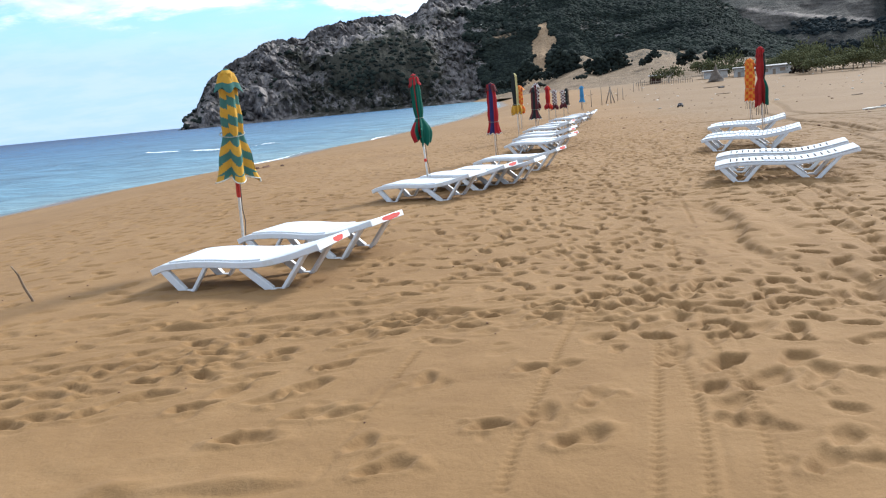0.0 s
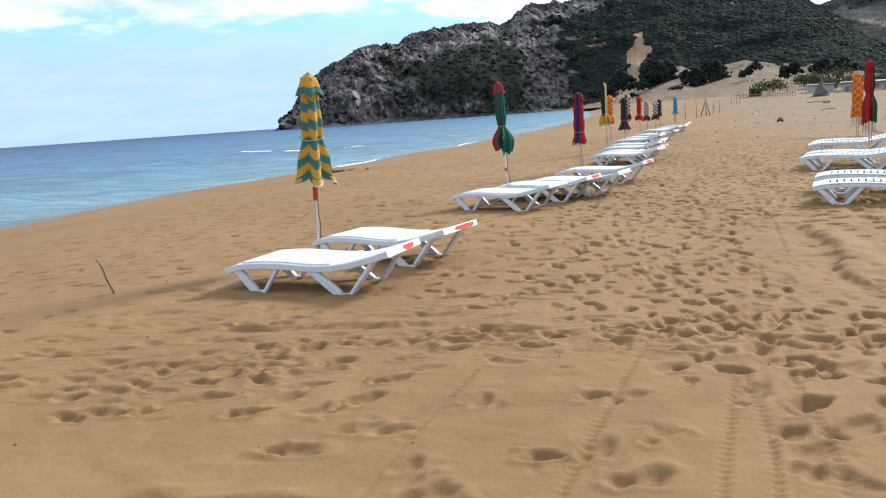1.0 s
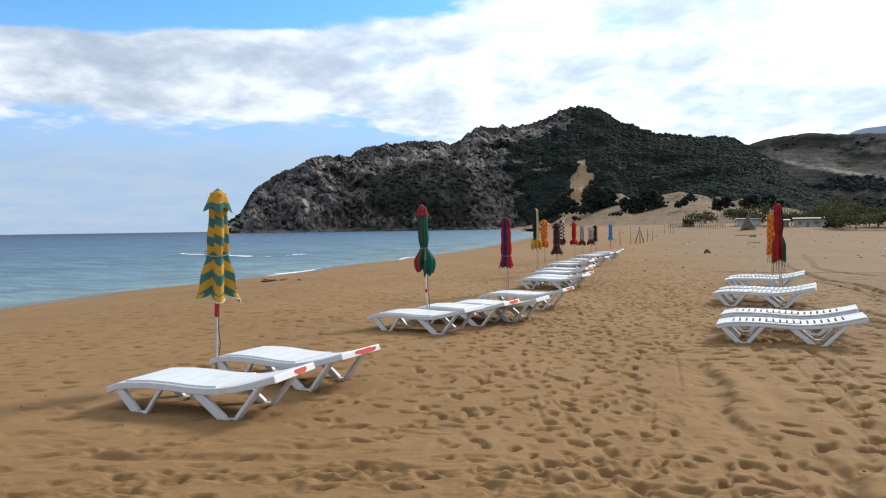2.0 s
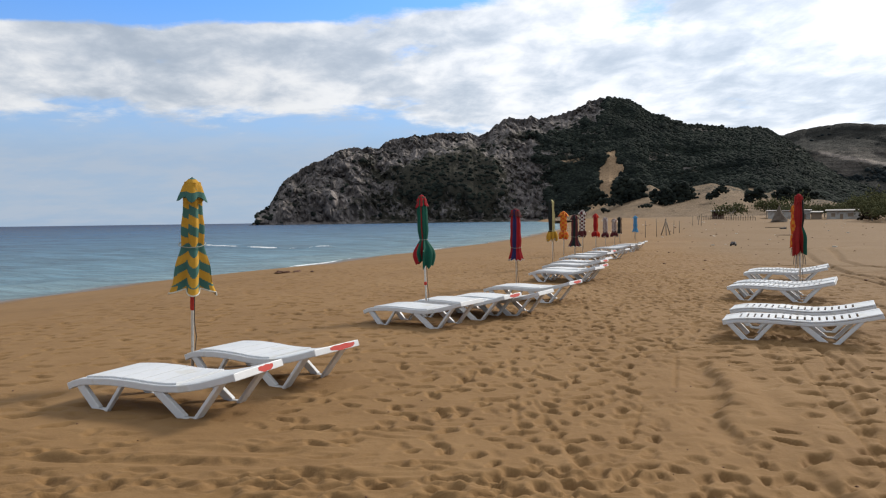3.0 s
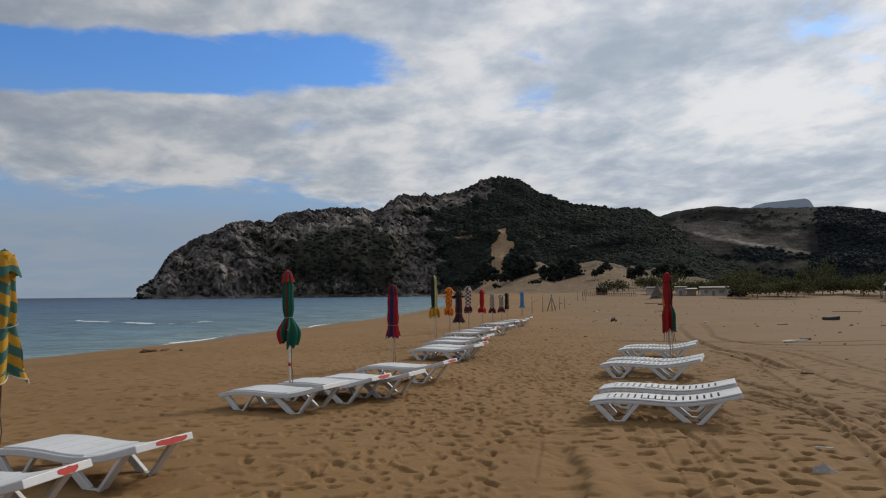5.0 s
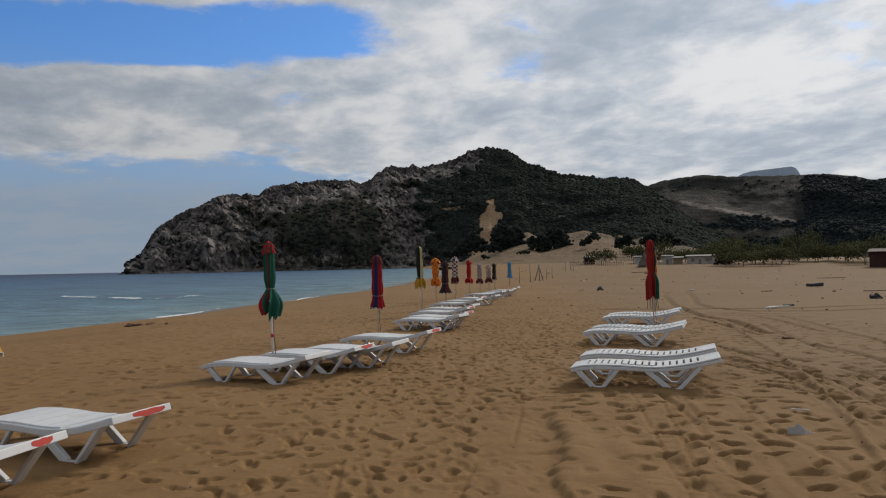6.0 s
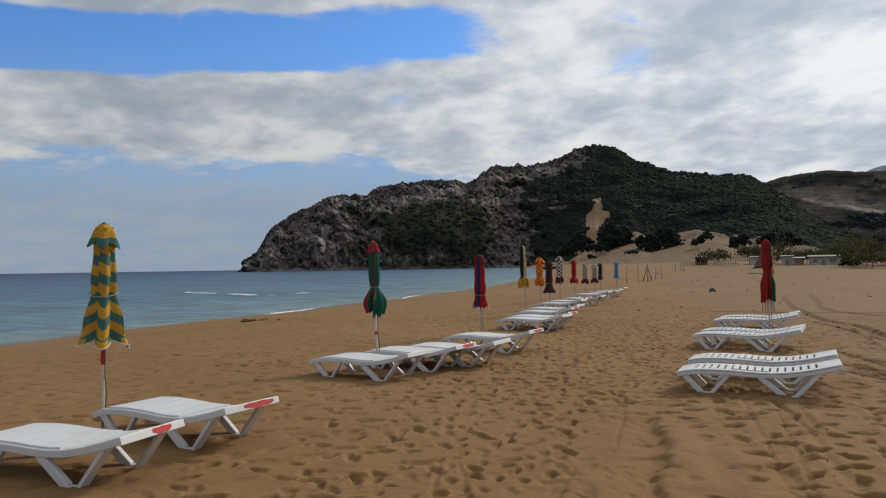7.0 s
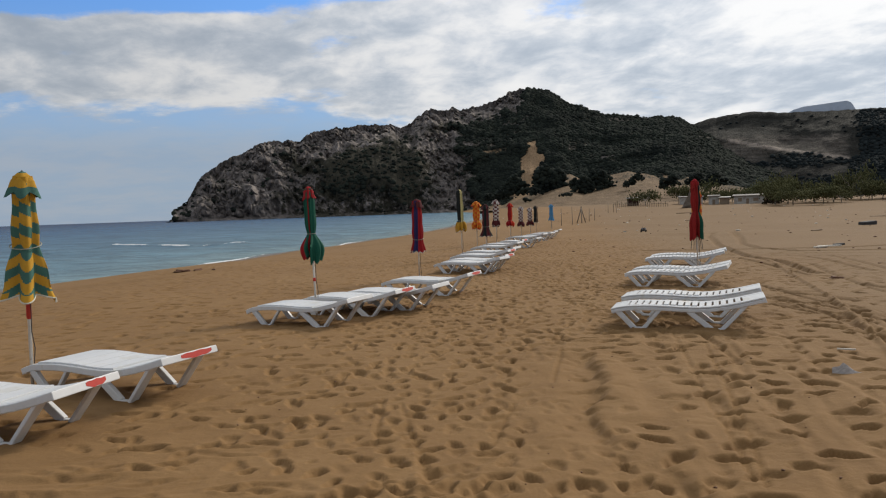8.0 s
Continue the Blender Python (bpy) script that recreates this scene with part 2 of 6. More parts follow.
def hill_material(name, rock, rock_shade, scrub, soil, size, bare_from=0.45, bare_to=0.62, ragged=0.9):
    """Rock broken by ledges and cracks, with their shade put into the colour; scrub and bare sand where the attributes
    'cover' and 'bare' say.
    """
    m = bpy.data.materials.new(name)
    m.use_nodes = True
    t = m.node_tree
    b = t.nodes["Principled BSDF"]
    pos = t.nodes.new("ShaderNodeNewGeometry").outputs["Position"]
    cov, bare = t.nodes.new("ShaderNodeAttribute"), t.nodes.new("ShaderNodeAttribute")
    cov.attribute_name, bare.attribute_name = "cover", "bare"
    big, mid = noise_node(t, pos, 0.035 / size, 6.0, 0.6), noise_node(t, pos, 0.16 / size, 6.0, 0.65)
    crack = t.nodes.new("ShaderNodeTexVoronoi")
    crack.feature = "DISTANCE_TO_EDGE"
    crack.inputs["Scale"].default_value = 0.09 / size
    wob = t.nodes.new("ShaderNodeVectorMath")
    wob.operation = "MULTIPLY_ADD"
    nv = t.nodes.new("ShaderNodeTexNoise")
    nv.inputs["Scale"].default_value = 0.06 / size
    link(t, pos, nv.inputs["Vector"])
    link(t, nv.outputs["Color"], wob.inputs[0])
    wob.inputs[1].default_value = (18 * size,) * 3
    link(t, pos, wob.inputs[2])
    link(t, wob.outputs[0], crack.inputs["Vector"])
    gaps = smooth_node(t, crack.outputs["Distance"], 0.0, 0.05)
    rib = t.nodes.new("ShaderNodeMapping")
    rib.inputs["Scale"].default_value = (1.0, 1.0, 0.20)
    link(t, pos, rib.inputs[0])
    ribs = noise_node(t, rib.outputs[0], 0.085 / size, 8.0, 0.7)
    # low ribs and cracks take a darker colour that stands for shade in clefts
    col = mix_node(t, smooth_node(t, ribs, 0.40, 0.60), rock_shade, rock)
    col = mix_node(t, math_node(t, "MULTIPLY", math_node(t, "SUBTRACT", 1.0, gaps), 0.45), col, rock_shade)
    edge = math_node(t, "ADD", cov.outputs["Fac"], math_node(t, "MULTIPLY", math_node(t, "SUBTRACT", mid, 0.5), 2.6))
    col = mix_node(t, smooth_node(t, edge, 0.30, 0.72), col, scrub)
    edge2 = math_node(t, "ADD", bare.outputs["Fac"], math_node(t, "MULTIPLY", math_node(t, "SUBTRACT", mid, 0.5), ragged))
    col = mix_node(t, smooth_node(t, edge2, bare_from, bare_to), col, soil)
    col = mix_node(t, 1.0, col, ramp_node(t, big, [(0.3, 0.75), (0.7, 1.0)]), "MULTIPLY")
    # shade in small pits, multiplied into the colour as well as bumped
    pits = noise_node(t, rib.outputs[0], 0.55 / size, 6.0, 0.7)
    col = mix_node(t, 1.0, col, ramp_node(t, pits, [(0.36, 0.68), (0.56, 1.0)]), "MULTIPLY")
    link(t, col, b.inputs["Base Color"])
    b.inputs["Roughness"].default_value, b.inputs["Specular IOR Level"].default_value = 0.95, 0.1
    bn = t.nodes.new("ShaderNodeBump")
    bn.inputs["Strength"].default_value, bn.inputs["Distance"].default_value = 0.75, 3.0 * size
    link(t, math_node(t, "ADD", math_node(t, "ADD", ribs, math_node(t, "MULTIPLY", pits, 0.3)), math_node(t, "MULTIPLY", gaps, 0.15)), bn.inputs["Height"])
    link(t, bn.outputs[0], b.inputs["Normal"])
    return m


def leaf_material(name, dark, light, patch=0.6):
    m = bpy.data.materials.new(name)
    m.use_nodes = True
    t = m.node_tree
    b = t.nodes["Principled BSDF"]
    rnd = t.nodes.new("ShaderNodeNewGeometry").outputs["Random Per Island"]
    pos = t.nodes.new("ShaderNodeNewGeometry").outputs["Position"]
    var = math_node(t, "ADD", math_node(t, "MULTIPLY", rnd, 0.35), math_node(t, "MULTIPLY", noise_node(t, pos, patch, 5.0, 0.6), 0.8))
    link(t, ramp_node(t, var, [(0.36, dark), (0.78, light)]), b.inputs["Base Color"])
    b.inputs["Roughness"].default_value, b.inputs["Specular IOR Level"].default_value = 0.95, 0.05
    return m


SAND, SEA = sand_material(), sea_material()
# the second colour of each hill stands for the shade in its clefts
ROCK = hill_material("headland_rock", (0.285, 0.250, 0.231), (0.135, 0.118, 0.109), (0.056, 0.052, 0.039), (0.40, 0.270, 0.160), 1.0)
HILL = hill_material("far_hillside", (0.040, 0.037, 0.034), (0.026, 0.025, 0.024), (0.040, 0.039, 0.034), (0.320, 0.272, 0.230), 1.6, 0.22, 1.15, 0.35)
DUNE = hill_material("dune_sand", (0.255, 0.178, 0.110), (0.19, 0.134, 0.084), (0.035, 0.035, 0.024), (0.255, 0.178, 0.110), 0.5)
# pale blue is the haze in front of the mountain, put into its colour
HAZY_MESA = material("distant_mountain", (0.36, 0.42, 0.51), 0.95, vary=0.2, scale=0.004)
PLASTIC = material("white_plastic", (0.63, 0.635, 0.64), 0.45, vary=0.12, scale=5.0, second=(0.57, 0.56, 0.53), amount=0.2)
RED_PAINT = material("red_paint", (0.50, 0.028, 0.014), 0.7, vary=0.25, scale=25.0)
POLE_WHITE = material("pole_white", (0.70, 0.66, 0.60), 0.45, vary=0.2, scale=12.0, second=(0.45, 0.34, 0.25), amount=0.2)
WOOD = material("weathered_wood", (0.20, 0.13, 0.075), 0.85, vary=0.35, scale=9.0, bump=0.4, bump_scale=40)
GREY_WOOD = material("grey_wood", (0.25, 0.195, 0.145), 0.9, vary=0.35, scale=4.0)
CORD = material("dark_cord", (0.06, 0.045, 0.035), 0.85, vary=0.2, scale=40.0)
PIPING = material("pale_piping", (0.60, 0.57, 0.48), 0.8, vary=0.25, scale=30.0)
PALE_CORD = material("pale_cord", (0.30, 0.31, 0.25), 0.85, vary=0.2, scale=40.0)


def cloth(name, color):
    return material(name, color, 0.88, vary=0.28, scale=7.0, bump=0.15, bump_scale=220.0, spec=0.2)


CLOTH = {
    "teal": cloth("teal_cloth", (0.058, 0.150, 0.125)),
    "yellow": cloth("yellow_cloth", (0.52, 0.285, 0.032)),
    "red": cloth("red_cloth", (0.32, 0.015, 0.020)),
    "green": cloth("green_cloth", (0.010, 0.085, 0.055)),
    "navy": cloth("navy_cloth", (0.030, 0.028, 0.105)),
    "black": cloth("black_cloth", (0.018, 0.022, 0.022)),
    "cream": cloth("cream_cloth", (0.56, 0.50, 0.24)),
    "amber": cloth("amber_cloth", (0.66, 0.26, 0.03)),
    "orange": cloth("orange_cloth", (0.60, 0.095, 0.018)),
    "maroon": cloth("maroon_cloth", (0.10, 0.022, 0.025)),
    "white": cloth("white_cloth", (0.62, 0.58, 0.54)),
    "brown": cloth("brown_cloth", (0.18, 0.12, 0.085)),
    "blue": cloth("blue_cloth", (0.085, 0.27, 0.48)),
    "crimson": cloth("crimson_cloth", (0.26, 0.017, 0.016)),
    "scarlet": cloth("scarlet_cloth", (0.60, 0.055, 0.022)),
}


# ---- mesh helpers ----
def smoothstep(lo, hi, v):
    s = np.clip((v - lo) / (hi - lo), 0, 1)
    return s * s * (3 - 2 * s)


def lattice_noise(x, y, size, seed):
    """Smooth noise from -1 to 1 with features of the given size, for arrays of places."""
    table = np.random.RandomState(seed).uniform(-1, 1, (256, 256))
    u, v = np.asarray(x) / size, np.asarray(y) / size
    i, j = np.floor(u).astype(int), np.floor(v).astype(int)
    a, b = u - i, v - j
    a, b = a * a * (3 - 2 * a), b * b * (3 - 2 * b)
    g = lambda p, q: table[p & 255, q & 255]
    return (g(i, j) * (1 - a) + g(i + 1, j) * a) * (1 - b) + (g(i, j + 1) * (1 - a) + g(i + 1, j + 1) * a) * b


def grid_mesh(name, X, Y, Z, mat, attributes=None, smooth=True):
    """A sheet from three arrays of rows x columns."""
    rows, cols = X.shape
    me = bpy.data.meshes.new(name)
    n = np.arange(rows * cols).reshape(rows, cols)
    quads = np.stack([n[:-1, :-1], n[:-1, 1:], n[1:, 1:], n[1:, :-1]], -1).reshape(-1, 4)
    me.vertices.add(rows * cols)
    me.vertices.foreach_set("co", np.stack([X, Y, Z], -1).ravel().astype(np.float32))
    me.loops.add(quads.size)
    me.loops.foreach_set("vertex_index", quads.ravel().astype(np.int32))
    me.polygons.add(len(quads))
    me.polygons.foreach_set("loop_start", np.arange(0, quads.size, 4, dtype=np.int32))
    me.polygons.foreach_set("use_smooth", np.full(len(quads), smooth))
    me.update()
    me.validate()
    for key, values in (attributes or {}).items():
        me.attributes.new(key, "FLOAT", "POINT").data.foreach_set("value", np.asarray(values).ravel().astype(np.float32))
    me.materials.append(mat)
    return new(name, me)


def part(name, bm, mat, parent=None, label="", smooth=False):
    """Links a bmesh as one object under a thing or part."""
    me = bpy.data.meshes.new(name)
    for f in bm.faces:
        f.smooth = smooth
    bm.to_mesh(me)
    bm.free()
    for m in mat if isinstance(mat, (list, tuple)) else [mat]:
        me.materials.append(m)
    ob = new(name, me)
    if parent is not None:
        ob.parent = parent
    return tagged(ob, label)


def thing(name, m, label, category, group="", kind=""):
    ob = new(name)
    ob.empty_display_size = 0.1
    ob.matrix_world = m
    return tagged(ob, label, category, group, kind)


def tube(bm, points, radii, sides=8, closed_ends=True):
    """A round bar along points."""
    pts = [Vector(p) for p in points]
    radii = radii if isinstance(radii, (list, tuple)) else [radii] * len(pts)
    rings = []
    for i, p in enumerate(pts):
        d = (pts[min(i + 1, len(pts) - 1)] - pts[max(i - 1, 0)]).normalized()
        a = d.orthogonal().normalized() if abs(d.z) > 0.9 else d.cross(Vector((0, 0, 1))).normalized()
        if abs(d.z) > 0.9:
            a = d.cross(Vector((0, 1, 0))).normalized()
        b = d.cross(a)
        rings.append([bm.verts.new(p + radii[i] * (math.cos(k * math.tau / sides) * a + math.sin(k * math.tau / sides) * b)) for k in range(sides)])
    for r, s in zip(rings, rings[1:]):
        for k in range(sides):
            bm.faces.new((r[k], r[(k + 1) % sides], s[(k + 1) % sides], s[k]))
    if closed_ends:
        bm.faces.new(rings[0][::-1]), bm.faces.new(rings[-1])
    return bm


def section_sweep(bm, path, section):
    """Sweeps a closed section of (across, up) along path of (x, z) in the plane y = 0."""
    rings = []
    for i, (x, z) in enumerate(path):
        x0, z0 = path[max(i - 1, 0)]
        x1, z1 = path[min(i + 1, len(path) - 1)]
        n = math.hypot(x1 - x0, z1 - z0)
        ux, uz = -(z1 - z0) / n, (x1 - x0) / n
        rings.append([bm.verts.new((x + h * ux, w, z + h * uz)) for w, h in section])
    k = len(section)
    for r, s in zip(rings, rings[1:]):
        for i in range(k):
            bm.faces.new((r[i], r[(i + 1) % k], s[(i + 1) % k], s[i]))
    bm.faces.new(rings[0][::-1]), bm.faces.new(rings[-1])
    bmesh.ops.recalc_face_normals(bm, faces=bm.faces)
    return bm


def rounded(w0, w1, h0, h1, r):
    """A rectangle with cut corners, as a section."""
    return [(w0 + r, h0), (w1 - r, h0), (w1, h0 + r), (w1, h1 - r), (w1 - r, h1), (w0 + r, h1), (w0, h1 - r), (w0, h0 + r)]


def box(bm, size, at=(0, 0, 0), turn=0.0, bevel=0.0, tilt=0.0):
    made = bmesh.ops.create_cube(bm, size=1.0)["verts"]
    bmesh.ops.transform(bm, verts=made, matrix=Matrix.Translation(at) @ Matrix.Rotation(turn, 4, "Z") @ Matrix.Rotation(tilt, 4, "Y") @ Matrix.Diagonal((*size, 1)))
    if bevel:
        edges = list({e for v in made for e in v.link_edges})
        bmesh.ops.bevel(bm, geom=edges, offset=bevel, segments=2, affect="EDGES", profile=0.5)
    return bm


def clumps(name, places, mat, label, seed, category="shrub", parent=None, kind="stuff", ragged=(0.55, 1.3)):
    """Ragged leafy clumps, each a crumpled ball of faces, joined. places: rows of x, y, z, radius, height."""
    rng = np.random.RandomState(seed)
    bm = bmesh.new()
    bmesh.ops.create_icosphere(bm, subdivisions=1, radius=1.0)
    base = np.array([v.co for v in bm.verts])
    tris = np.array([[v.index for v in f.verts] for f in bm.faces])
    bm.free()
    places = np.asarray(places, float)
    n, k = len(places), len(base)
    turn = rng.uniform(0, math.tau, n)
    rough = rng.uniform(*ragged, (n, k, 1))
    p = base[None] * rough
    c, s = np.cos(turn)[:, None], np.sin(turn)[:, None]
    p = np.stack([p[..., 0] * c - p[..., 1] * s, p[..., 0] * s + p[..., 1] * c, p[..., 2]], -1)
    p = p * np.stack([places[:, 3], places[:, 3], places[:, 4]], -1)[:, None] + places[:, None, :3]
    me = bpy.data.meshes.new(name)
    me.from_pydata(p.reshape(-1, 3).tolist(), [], (tris[None] + k * np.arange(n)[:, None, None]).reshape(-1, 3).tolist())
    me.materials.append(mat)
    me.polygons.foreach_set("use_smooth", [True] * len(me.polygons))
    ob = new(name, me)
    if parent is not None:
        ob.parent = parent
        return ob
    return tagged(ob, label, category, kind=kind)


# ---- the lie of the land ----
SEA_LEVEL = -1.0
SHORE_Y = [-4500, -200, 0, 10, 20, 26.5, 30, 34, 36, 39, 46, 53, 59, 67, 78, 105, 200, 450, 800, 900, 1000, 4500]
SHORE_X = [-60, -40, -18.5, -18.0, -17.2, -15.8, -14.6, -13.2, -11.9, -10.3, -8.0, -5.8, -3.8, -1.0, 3.2, 10.5, 32, 72, 104, 110, 112, 112]


def shore(y):
    """x of the waterline."""
    return np.interp(y, SHORE_Y, SHORE_X) + 0.35 * np.sin(np.asarray(y) * 0.33) + 0.2 * np.sin(np.asarray(y) * 0.9 + 1.0)


def lie(x, y):
    """Height of the smooth beach."""
    x, y = np.asarray(x, float), np.asarray(y, float)
    d = x - shore(y)
    t = np.clip(d, 0, 13) / 13
    slope = -1.0 + t * (1.2 - 0.2 * t**3)
    z = np.where(d < 0, np.maximum(SEA_LEVEL + 0.10 * d, -4.5), slope)
    inland = smoothstep(2, 14, d)
    z = z + inland * (0.07 * smoothstep(1.5, 5, x) * smoothstep(17, 9, y) + 1.35 * smoothstep(50, 118, y) + 0.5 * smoothstep(30, 200, x) - 0.18 * smoothstep(30, 48, y) * smoothstep(22, 8, x))
    z = z + inland * smoothstep(18, 40, y) * (0.06 * lattice_noise(x, y, 5.0, 15) + 0.03 * lattice_noise(x, y, 1.8, 16))
    return z + inland * 0.035 * lattice_noise(x, y, 3.1, 5) + inland * 0.05 * lattice_noise(x, y, 9.0, 6)


def graded(lo, hi, fine_lo, fine_hi, step, grow):
    core = np.arange(fine_lo, fine_hi, step)
    left, right, s = [fine_lo], [core[-1]], step
    while left[-1] > lo:
        s *= grow
        left.append(left[-1] - s)
    s = step
    while right[-1] < hi:
        s *= grow
        right.append(right[-1] + s)
    return np.r_[left[:0:-1], core, right[1:]]


def ground_rows():
    y, out = 1.3, []
    while y < 42:
        out.append(y)
        y += min(max(0.0034 * (y + 0.9), 0.014), 0.075)
    s = 0.075
    while y < 4600:
        out.append(y)
        s *= 1.06
        y += s
    back, y, s = [], 1.3, 0.03
    while y > -400:
        s *= 1.12
        y -= s
        back.append(y)
    return np.array(back[::-1] + out)


GX, GY = graded(-4600, 26, -7.0, 10.5, 0.032, 1.06), ground_rows()
GX = np.r_[GX[GX < -2.6], np.arange(-2.6, 2.2, 0.02), np.arange(2.2, 7.6, 0.022), np.arange(7.6, 10.5, 0.03), 10.5 + 0.031 * (1.021 ** np.arange(0, 118) - 1) / 0.021]
GX = np.r_[GX, GX[-1] + 0.36 * (1.06 ** np.arange(1, 115) - 1) / 0.06]
XX, YY = np.meshgrid(GX, GY)
ZZ = lie(XX, YY)


def stamp(cx, cy, half, depth, turn=0.0, stretch=1.0, rim=0.35, sharp=1.0):
    """Presses a soft oval dent with a raised rim into the sand."""
    reach = half * max(stretch, 1.0) * 2.1
    i0, i1 = np.searchsorted(GX, (cx - reach, cx + reach))
    j0, j1 = np.searchsorted(GY, (cy - reach, cy + reach))
    if i1 - i0 < 2 or j1 - j0 < 2:
        return
    dx, dy = GX[None, i0:i1] - cx, GY[j0:j1, None] - cy
    c, s = math.cos(turn), math.sin(turn)
    u, v = (dx * c + dy * s) / (half * stretch), (-dx * s + dy * c) / half
    wob = 1 + 0.24 * np.sin(3 * np.arctan2(v, u) + cx * 37) + 0.16 * np.sin(5 * np.arctan2(v, u) + cy * 29)
    q = (u * u + v * v) * wob
    ZZ[j0:j1, i0:i1] += depth * (-np.exp(-(q**sharp)) + rim * np.exp(-((np.sqrt(q) - 1.45) ** 2) * 5.0))


def footprint(x, y, turn, depth, size=1.0, sharp=3.6, rim=0.10):
    """A foot that sank into loose sand: a rounded basin, often with a second, smaller one run into it."""
    c, s = math.cos(turn), math.sin(turn)
    kind = (math.sin(x * 91.7 + y * 57.3) * 43758.5) % 1.0
    stamp(x, y, 0.070 * size, depth, turn, 1.5 + 0.6 * kind, rim, sharp)
    if kind > 0.45:
        stamp(x - 0.13 * c * size, y - 0.13 * s * size, 0.048 * size, depth * 0.75, turn + 0.4, 1.3, rim, sharp)


def press_sand():
    rng = np.random.RandomState(11)
    # well-trodden way between the rows, and looser wandering elsewhere; prints keep a little apart
    taken = {}

    def free(x, y, gap):
        i, j = int(x // gap), int(y // gap)
        if any((x - u) ** 2 + (y - v) ** 2 < gap * gap for a in (-1, 0, 1) for b in (-1, 0, 1) for u, v in taken.get((i + a, j + b), ())):
            return False
        taken.setdefault((i, j), []).append((x, y))
        return True

    for _ in range(12000):
        y = rng.uniform(3.2, 42)
        x = 0.9 + 0.23 * y + rng.normal() * (1.0 + 0.06 * y)
        edge = np.interp(y, [4.1, 4.7, 5.6, 6.9, 9.0], [2.45, 2.4, 2.5, 2.72, 3.15])
        if (y < 5 and x < 0.2) or (y < 9.2 and x > edge - 0.1) or not free(x, y, 0.165 if y > 5 else 0.20):
            continue
        footprint(x, y, math.atan2(1, 0.24) + rng.normal() * 0.6 + (math.pi if rng.rand() < 0.5 else 0), rng.uniform(0.017, 0.042), rng.uniform(0.5, 0.9))
    for x0, x1, y0, y1, count, lo, hi in ((-9, 0.5, 5.6, 14, 900, 0.012, 0.035), (-8, 3.0, 8.5, 30, 3000, 0.020, 0.046), (2.5, 8.5, 3.0, 9.3, 2200, 0.034, 0.066), (4.0, 14, 9.0, 22, 1700, 0.02, 0.05), (0.4, 2.4, 1.3, 4.5, 190, 0.025, 0.05), (-6, -2.2, 3.9, 6.2, 90, 0.014, 0.035)):
        for _ in range(count):
            x, y = rng.uniform(x0, x1), rng.uniform(y0, y1)
            if free(x, y, 0.27 if x0 == 2.5 else 0.25):
                footprint(x, y, rng.normal() * 0.7 + 0.2, 0.9 * rng.uniform(lo, hi), rng.uniform(0.65, 1.1))
    # scuffs and clods left between the prints
    for _ in range(3200):
        y = rng.uniform(3.4, 24)
        x = 0.9 + 0.22 * y + rng.normal() * (1.3 + 0.07 * y)
        if x > 2.4 and y < 8.5 and rng.rand() < 0.4:
            continue
        stamp(x, y, rng.uniform(0.025, 0.055), rng.uniform(-0.008, 0.014), rng.uniform(0, math.tau), rng.uniform(1, 2.4), 0.2, 1.6)
    for _ in range(170):
        stamp(rng.uniform(-4.5, -0.3), rng.uniform(4.2, 5.7), rng.uniform(0.025, 0.05), rng.uniform(-0.012, 0.022), rng.normal() * 0.3 - 0.1, rng.uniform(1.5, 5), 0.2, 1.8)
    # churned sand round the landward loungers
    for cx, cy in ((4.6, 9.2), (5.2, 10.1), (6.3, 13.7), (7.0, 14.5), (8.2, 17.8)):
        for _ in range(70):
            stamp(cx + rng.normal() * 0.8 - 0.3, cy + rng.normal() * 0.4, rng.uniform(0.04, 0.08), rng.uniform(-0.02, 0.04), rng.normal() * 0.4 - 0.2, rng.uniform(1.2, 3.5), 0.2, 1.8)
    # soft hollows of older tracks, blown half full
    low = smoothstep(2.3, 3.0, XX) * smoothstep(10, 8, YY) * smoothstep(9, 7, XX)
    ZZ[:] += low * (0.014 * lattice_noise(XX * 1.4 + 0.5 * YY, YY - 0.45 * XX, 0.55, 55) + 0.016 * lattice_noise(XX, YY, 1.1, 56))
    # furrows of old wheel tracks running along the beach
    for off, y0, y1, deep in ((0.55, 3.6, 8.2, 0.05), (0.95, 4.2, 7.2, 0.04), (1.3, 3.4, 9.0, 0.055), (1.75, 4.0, 8.0, 0.045), (2.2, 3.8, 9.2, 0.05), (2.65, 5.0, 9.5, 0.05), (3.2, 4.5, 9.8, 0.055), (3.6, 6.0, 10.5, 0.045), (4.1, 5.5, 10.5, 0.05), (-0.1, 3.2, 5.6, 0.04)):
        line = [(2.62 + off + 0.33 * (y - 4) + 0.05 * math.sin(y * 2.1 + off * 7), y) for y in np.arange(y0, y1, 0.4)]
        tyre_track(line, rng.uniform(0.07, 0.11), 0.6 * deep, 0.05, False)
        tyre_track([(x - 0.10, y) for x, y in line], 0.07, -0.3 * deep, 0.05, False)
